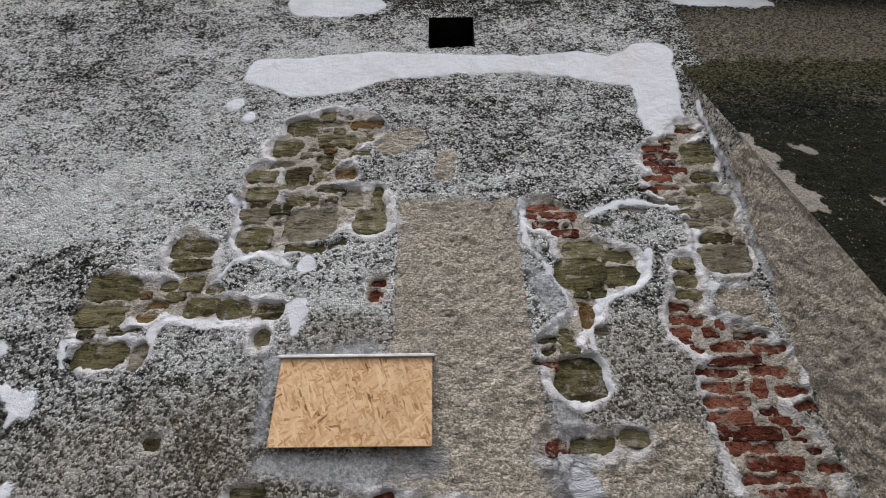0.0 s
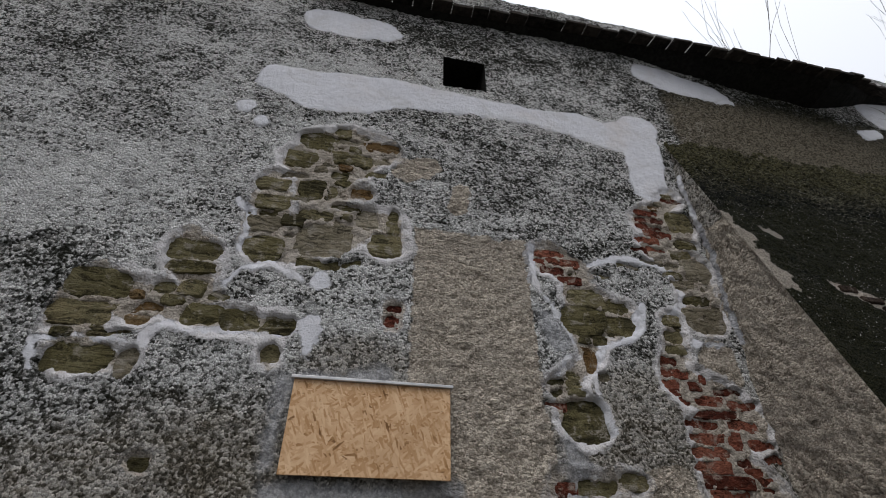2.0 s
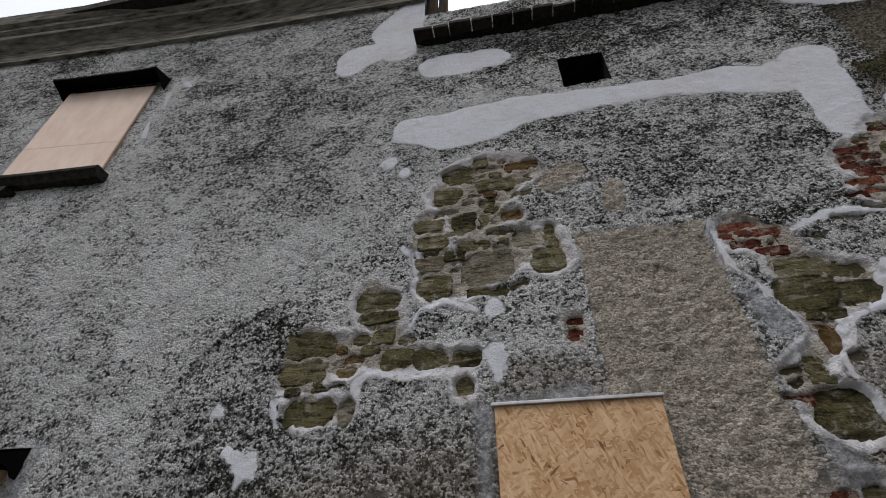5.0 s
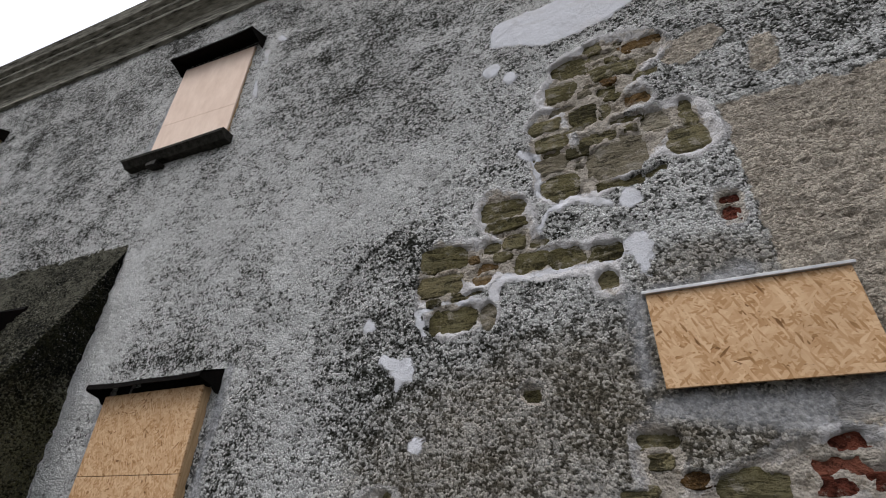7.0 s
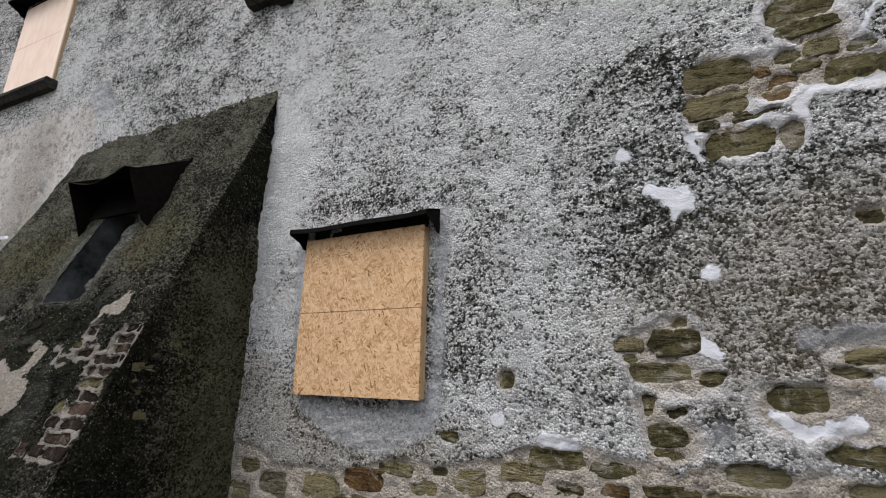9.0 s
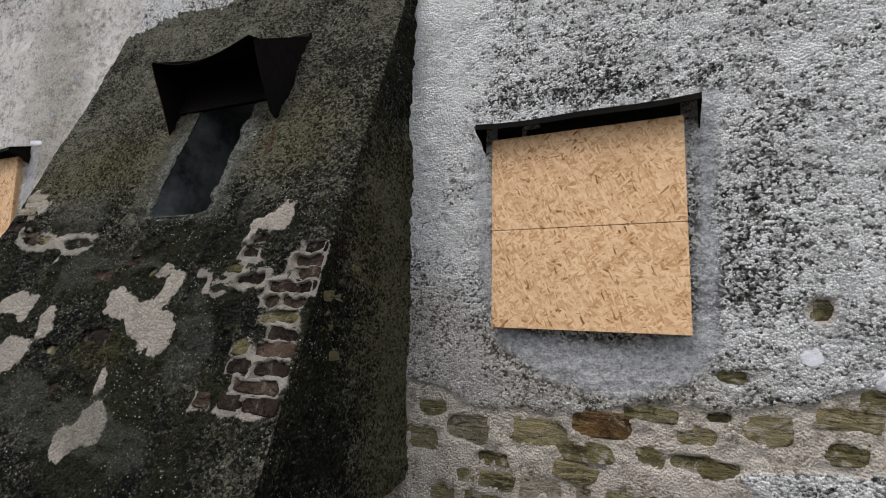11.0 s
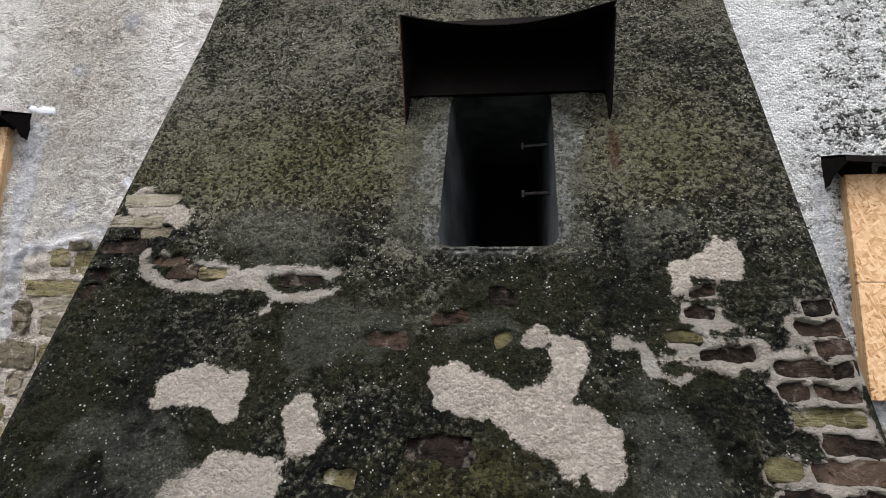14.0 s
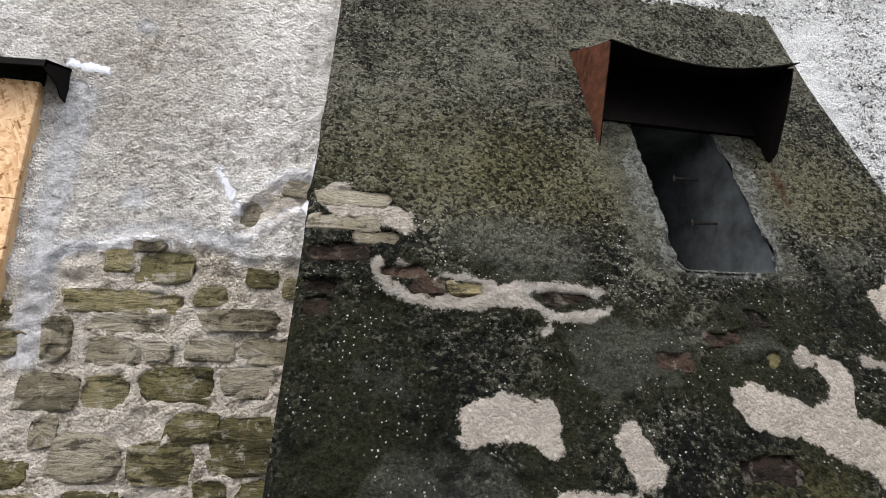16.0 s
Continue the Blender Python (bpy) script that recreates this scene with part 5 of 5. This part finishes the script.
def cheek(x, front_z, thick):
    bm = bmesh.new()
    pts = [(float(bl_y(x, 3.0)) + 0.02, 3.0), (1.57, front_z), (1.60, front_z - 0.09), (1.645, front_z - 0.2), (1.715, 2.37), (float(bl_y(x, 2.33)) + 0.01, 2.33), (float(bl_y(x, 2.6)) + 0.02, 2.6)]
    a, b = [[bm.verts.new((x + s, y, z)) for y, z in pts] for s in (0, thick)]
    bm.faces.new(a)
    bm.faces.new(b[::-1])
    for i in range(len(pts)):
        j = (i + 1) % len(pts)
        bm.faces.new((a[i], b[i], b[j], a[j]))
    return bm


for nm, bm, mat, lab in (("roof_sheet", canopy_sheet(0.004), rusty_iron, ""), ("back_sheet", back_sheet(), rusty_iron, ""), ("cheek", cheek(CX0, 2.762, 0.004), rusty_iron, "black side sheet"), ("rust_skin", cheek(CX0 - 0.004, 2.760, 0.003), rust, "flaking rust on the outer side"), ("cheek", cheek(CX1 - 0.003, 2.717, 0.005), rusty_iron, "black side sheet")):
    bmesh.ops.recalc_face_normals(bm, faces=bm.faces)
    bmesh.ops.translate(bm, verts=bm.verts, vec=-Vector(canopy.location))
    part(nm, bm, mat, canopy, lab)

# ---- eaves of the right-hand house ----
EAVE_X = (-1.32, 0.0, 1.0, 1.8, 2.8, 3.8, 4.2, 4.6, 5.2, 6.8)
EAVE_OUT = (0.10, 0.10, 0.12, 0.16, 0.28, 0.34, 0.28, 0.14, 0.10, 0.10)
EAVE_SEEN = (6.08, 6.08, 6.18, 6.24, 6.33, 6.38, 6.36, 6.2, 6.22, 6.45)   # height where the line of sight past the edge meets the wall


def eave(x):
    out = float(np.interp(x, EAVE_X, EAVE_OUT))
    return WALL_Y - out, 1.64 + (float(np.interp(x, EAVE_X, EAVE_SEEN)) - 1.64) * (WALL_Y - out) / WALL_Y


roof = thing("roof_right_house", (2.0, 2.3, 6.0), "old dark tiled roof with ragged eaves", "roof", "structure")
bm = bmesh.new()
rows = []
for x in np.linspace(-1.26, 6.8, 60):
    y, z = eave(x)
    w = 0.02 * noise.noise((x * 2.1, 0, 0))
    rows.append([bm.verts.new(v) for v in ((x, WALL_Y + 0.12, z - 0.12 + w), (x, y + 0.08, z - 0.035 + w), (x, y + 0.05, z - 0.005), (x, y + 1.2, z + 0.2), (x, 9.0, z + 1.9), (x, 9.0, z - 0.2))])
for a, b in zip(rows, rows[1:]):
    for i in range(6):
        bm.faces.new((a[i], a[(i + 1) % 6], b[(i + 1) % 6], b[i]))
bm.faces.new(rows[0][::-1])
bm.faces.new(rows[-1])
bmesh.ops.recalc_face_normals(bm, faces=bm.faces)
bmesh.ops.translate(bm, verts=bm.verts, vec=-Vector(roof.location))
# The black colour carries the shadow below the eaves.
part("roof_bed", bm, shade_black, roof, "underside and bedding of the roof, black for its shade")
rng = random.Random(5)
x = -1.33
while x < 6.7:
    w = rng.uniform(0.15, 0.21)
    y, z = eave(x + w / 2)
    t = rng.uniform(0.03, 0.045)
    bm = box(-w / 2 + 0.005, w / 2 - 0.005, -0.04 - rng.uniform(0, 0.03), 0.6, -t / 2, t / 2, 0.006)
    for v in bm.verts:
        v.co.z += 0.2 * v.co.y + rng.uniform(-0.003, 0.003)
    tile = part("tile", bm, roof_clay, roof)
    tile.location = Vector((x + w / 2, y, z + 0.012 + rng.uniform(-0.008, 0.008))) - Vector(roof.location)
    tile.rotation_euler = (0, rng.uniform(-0.03, 0.03), rng.uniform(-0.04, 0.04))
    x += w

# ---- corner of the taller house above the low roof ----
post = thing("corner_boards", (-1.16, 2.5, 6.1), "dark weathered corner boards of the taller house", "corner boards")
for k, (a, b) in enumerate(((-1.24, -1.16), (-1.15, -1.06))):
    bm = box(a, b, 2.38 + 0.1 * k, 2.5 + 0.1 * k, 6.05, 7.4, 0.006)
    bmesh.ops.translate(bm, verts=bm.verts, vec=-Vector(post.location))
    part("board", bm, post_wood, post)


# ---- bare trees behind the roof, a shoot on the wall ----
def grow(bm, p, d, length, r, depth, rng, spread):
    steps = 4
    for s in range(steps):
        q = p + d * (length / steps)
        rod(p, q, r * (1 - 0.12 * s), r * (1 - 0.12 * (s + 1)), bm, 5)
        p = q
        d = (d + Vector((rng.uniform(-1, 1), rng.uniform(-1, 1), rng.uniform(-0.3, 0.6))) * 0.13).normalized()
        if depth and s:
            for _ in range(rng.choice((1, 2))):
                e = (d + Vector((rng.uniform(-1, 1), rng.uniform(-1, 1), rng.uniform(-0.1, 0.7))) * spread).normalized()
                grow(bm, p.copy(), e, length * rng.uniform(0.45, 0.7), r * 0.5, depth - 1, rng, spread)


def bare_tree(x, y, high, seed, label):
    e = thing("bare_tree", (x, y, 0), label, "tree", group="bare trees behind the roof")
    rng = random.Random(seed)
    bm = bmesh.new()
    rod((0, 0, -0.1), (0.05, 0, high * 0.45), 0.24, 0.12, bm, 8)
    part("trunk", bm, bark, e)
    bm = bmesh.new()
    for k in range(5):
        a = 2 * math.pi * k / 5 + rng.uniform(-0.3, 0.3)
        grow(bm, Vector((0.05, 0, high * (0.38 + 0.02 * k))), Vector((math.cos(a) * 0.55, math.sin(a) * 0.55, 1)).normalized(), high * 0.44, 0.03, 2, rng, 0.3)
    part("crown", bm, bark, e, "leafless thin branches")
    return e


bare_tree(17.0, 10.2, 19.8, 3, "leafless tall slender tree standing behind the roof")
bare_tree(27.6, 10.4, 20.6, 8, "leafless taller tree standing behind the roof")
shoot = bmesh.new()
grow(shoot, Vector((0, 0, 0)), Vector((-0.1, -0.25, 1)).normalized(), 0.4, 0.006, 2, random.Random(4), 0.9)
sh = tagged(part("wall_shoot", shoot, bark), "leafless shoot growing out of the wall", "plant")
sh.location = (4.85, 2.29, 5.25)


# ---- the pieces themselves, split stones and worn bricks ----
def piece(name, mat, parent, at, w, h, seed, square=False, tilt=0.0, yaw=0.0, proud=0.03, sink=0.03):
    rng = random.Random(seed)
    n = 12
    power = 0.28 if square else rng.uniform(0.28, 0.6)
    ph = math.pi / n if square else rng.uniform(0, 0.6)
    amp = 0.04 if square else 0.13
    ring = []
    for k in range(n):
        a = 2 * math.pi * k / n + ph
        ca, sa = math.cos(a), math.sin(a)
        r = 1 + rng.uniform(-amp, amp)
        ring.append((w / 2 * r * math.copysign(abs(ca) ** power, ca), h / 2 * r * math.copysign(abs(sa) ** power, sa)))
    tip, nod = rng.uniform(-0.05, 0.05), rng.uniform(-0.12, 0.1)
    rag = 0.003 if square else 0.007
    bm = bmesh.new()
    rings = [[bm.verts.new((x, sink, z)) for x, z in ring]]
    for k, depth in ((1.0, 0.55), (0.86, 0.95)):
        rings.append([bm.verts.new((x * k, -proud * depth + tip * x + nod * z + rng.uniform(-rag, rag), z * k)) for x, z in ring])
    for a, b in zip(rings, rings[1:]):
        for k in range(n):
            bm.faces.new((a[k], a[(k + 1) % n], b[(k + 1) % n], b[k]))
    top = bm.verts.new((rng.uniform(-0.15, 0.15) * w, -proud - rng.uniform(-rag, rag), rng.uniform(-0.15, 0.15) * h))
    for k in range(n):
        bm.faces.new((rings[-1][k], rings[-1][(k + 1) % n], top))
    bmesh.ops.recalc_face_normals(bm, faces=bm.faces)
    ob = part(name, bm, mat, parent, smooth=False)
    ob.location = at
    ob.rotation_euler = (tilt, rng.uniform(-0.04, 0.04), yaw)
    return ob


seed = 6000
rng = random.Random(77)
for name, mat, x, z, w, h, seed in BEDDED:
    square = name == "brick"
    r = random.Random(seed)
    piece(name, mat, low_wall if x > -1.26 else main_wall, (x, float(wall_y(x)) + (0.031 if x > -7.0 else 0.022), z), w + 0.014, h + 0.014, seed, square, yaw=(math.atan(BEND) if x < BEND_X else 0), proud=r.uniform(0.004, 0.022) if square else r.uniform(0.002, 0.026))

# brick pier showing at the corner of the left buttress, bricks at its other edge, odd stones in its face
LEAN_BACK = -math.atan(0.3884)
for group, mats, pr in ((PIER, (sooty_brick, sooty_brick, sooty_brick, sandstone, sooty_brick), 0.012), (EDGE_BRICKS[:5], (sooty_brick, sandstone), 0.006), (EDGE_BRICKS[5:8], (pale_stone,), 0.01), (EDGE_BRICKS[8:], (sooty_brick,), 0.0), (FACE_STONES, (sandstone, sooty_brick), 0.0)):
    for x, z, w, h in group:
        seed += 1
        mat = mats[rng.randrange(len(mats))]
        piece("stone" if mat in (sandstone, pale_stone, rust_stone) else "brick", mat, left_buttress, (x, float(bl_y(x, z)) + 0.022, z), w + 0.026, h + 0.02, seed, True, tilt=LEAN_BACK, proud=pr + rng.uniform(0.004, 0.014))
# the same courses on the buttress's side
z, k = 0.86, 0
while z < 1.6:
    for j in range(3):
        seed += 1
        yy = float(bl_y(BL[1], z)) + 0.1 + 0.13 * j + (0.06 if k % 2 else 0)
        if rng.random() < 0.45:
            ob = piece("brick", sooty_brick if rng.random() < 0.7 else sandstone, left_buttress, (BL[1] - 0.02, yy, z), rng.uniform(0.08, 0.16), rng.uniform(0.035, 0.055), seed, True, yaw=math.pi / 2, proud=rng.uniform(0.0, 0.014))
    z, k = z + 0.067, k + 1

# small iron bracket under the sill of the upper window
bracket = thing("iron_bracket", (-4.96, float(wall_y(-4.96)) - 0.05, 4.48), "small rusty iron bracket under the stone sill", "bracket")
for nm, bm in (("arm", box(-0.07, 0.07, -0.05, 0.06, -0.012, 0.03, 0.004)), ("hook", box(0.045, 0.07, -0.055, -0.03, -0.035, -0.012, 0.003))):
    part(nm, bm, dark_iron, bracket)

# bricks showing in the scar on the right buttress
for x, z, w, h in ((2.25, 3.0, 0.12, 0.045), (2.36, 2.93, 0.14, 0.05), (2.45, 2.86, 0.14, 0.05), (2.53, 2.78, 0.14, 0.05), (2.62, 2.7, 0.16, 0.05)):
    seed += 1
    piece("brick", sooty_brick, right_buttress, (x, float(br_y(x, z)) + 0.004, z), w, h, seed, True, tilt=-math.atan(0.264), proud=0.014)
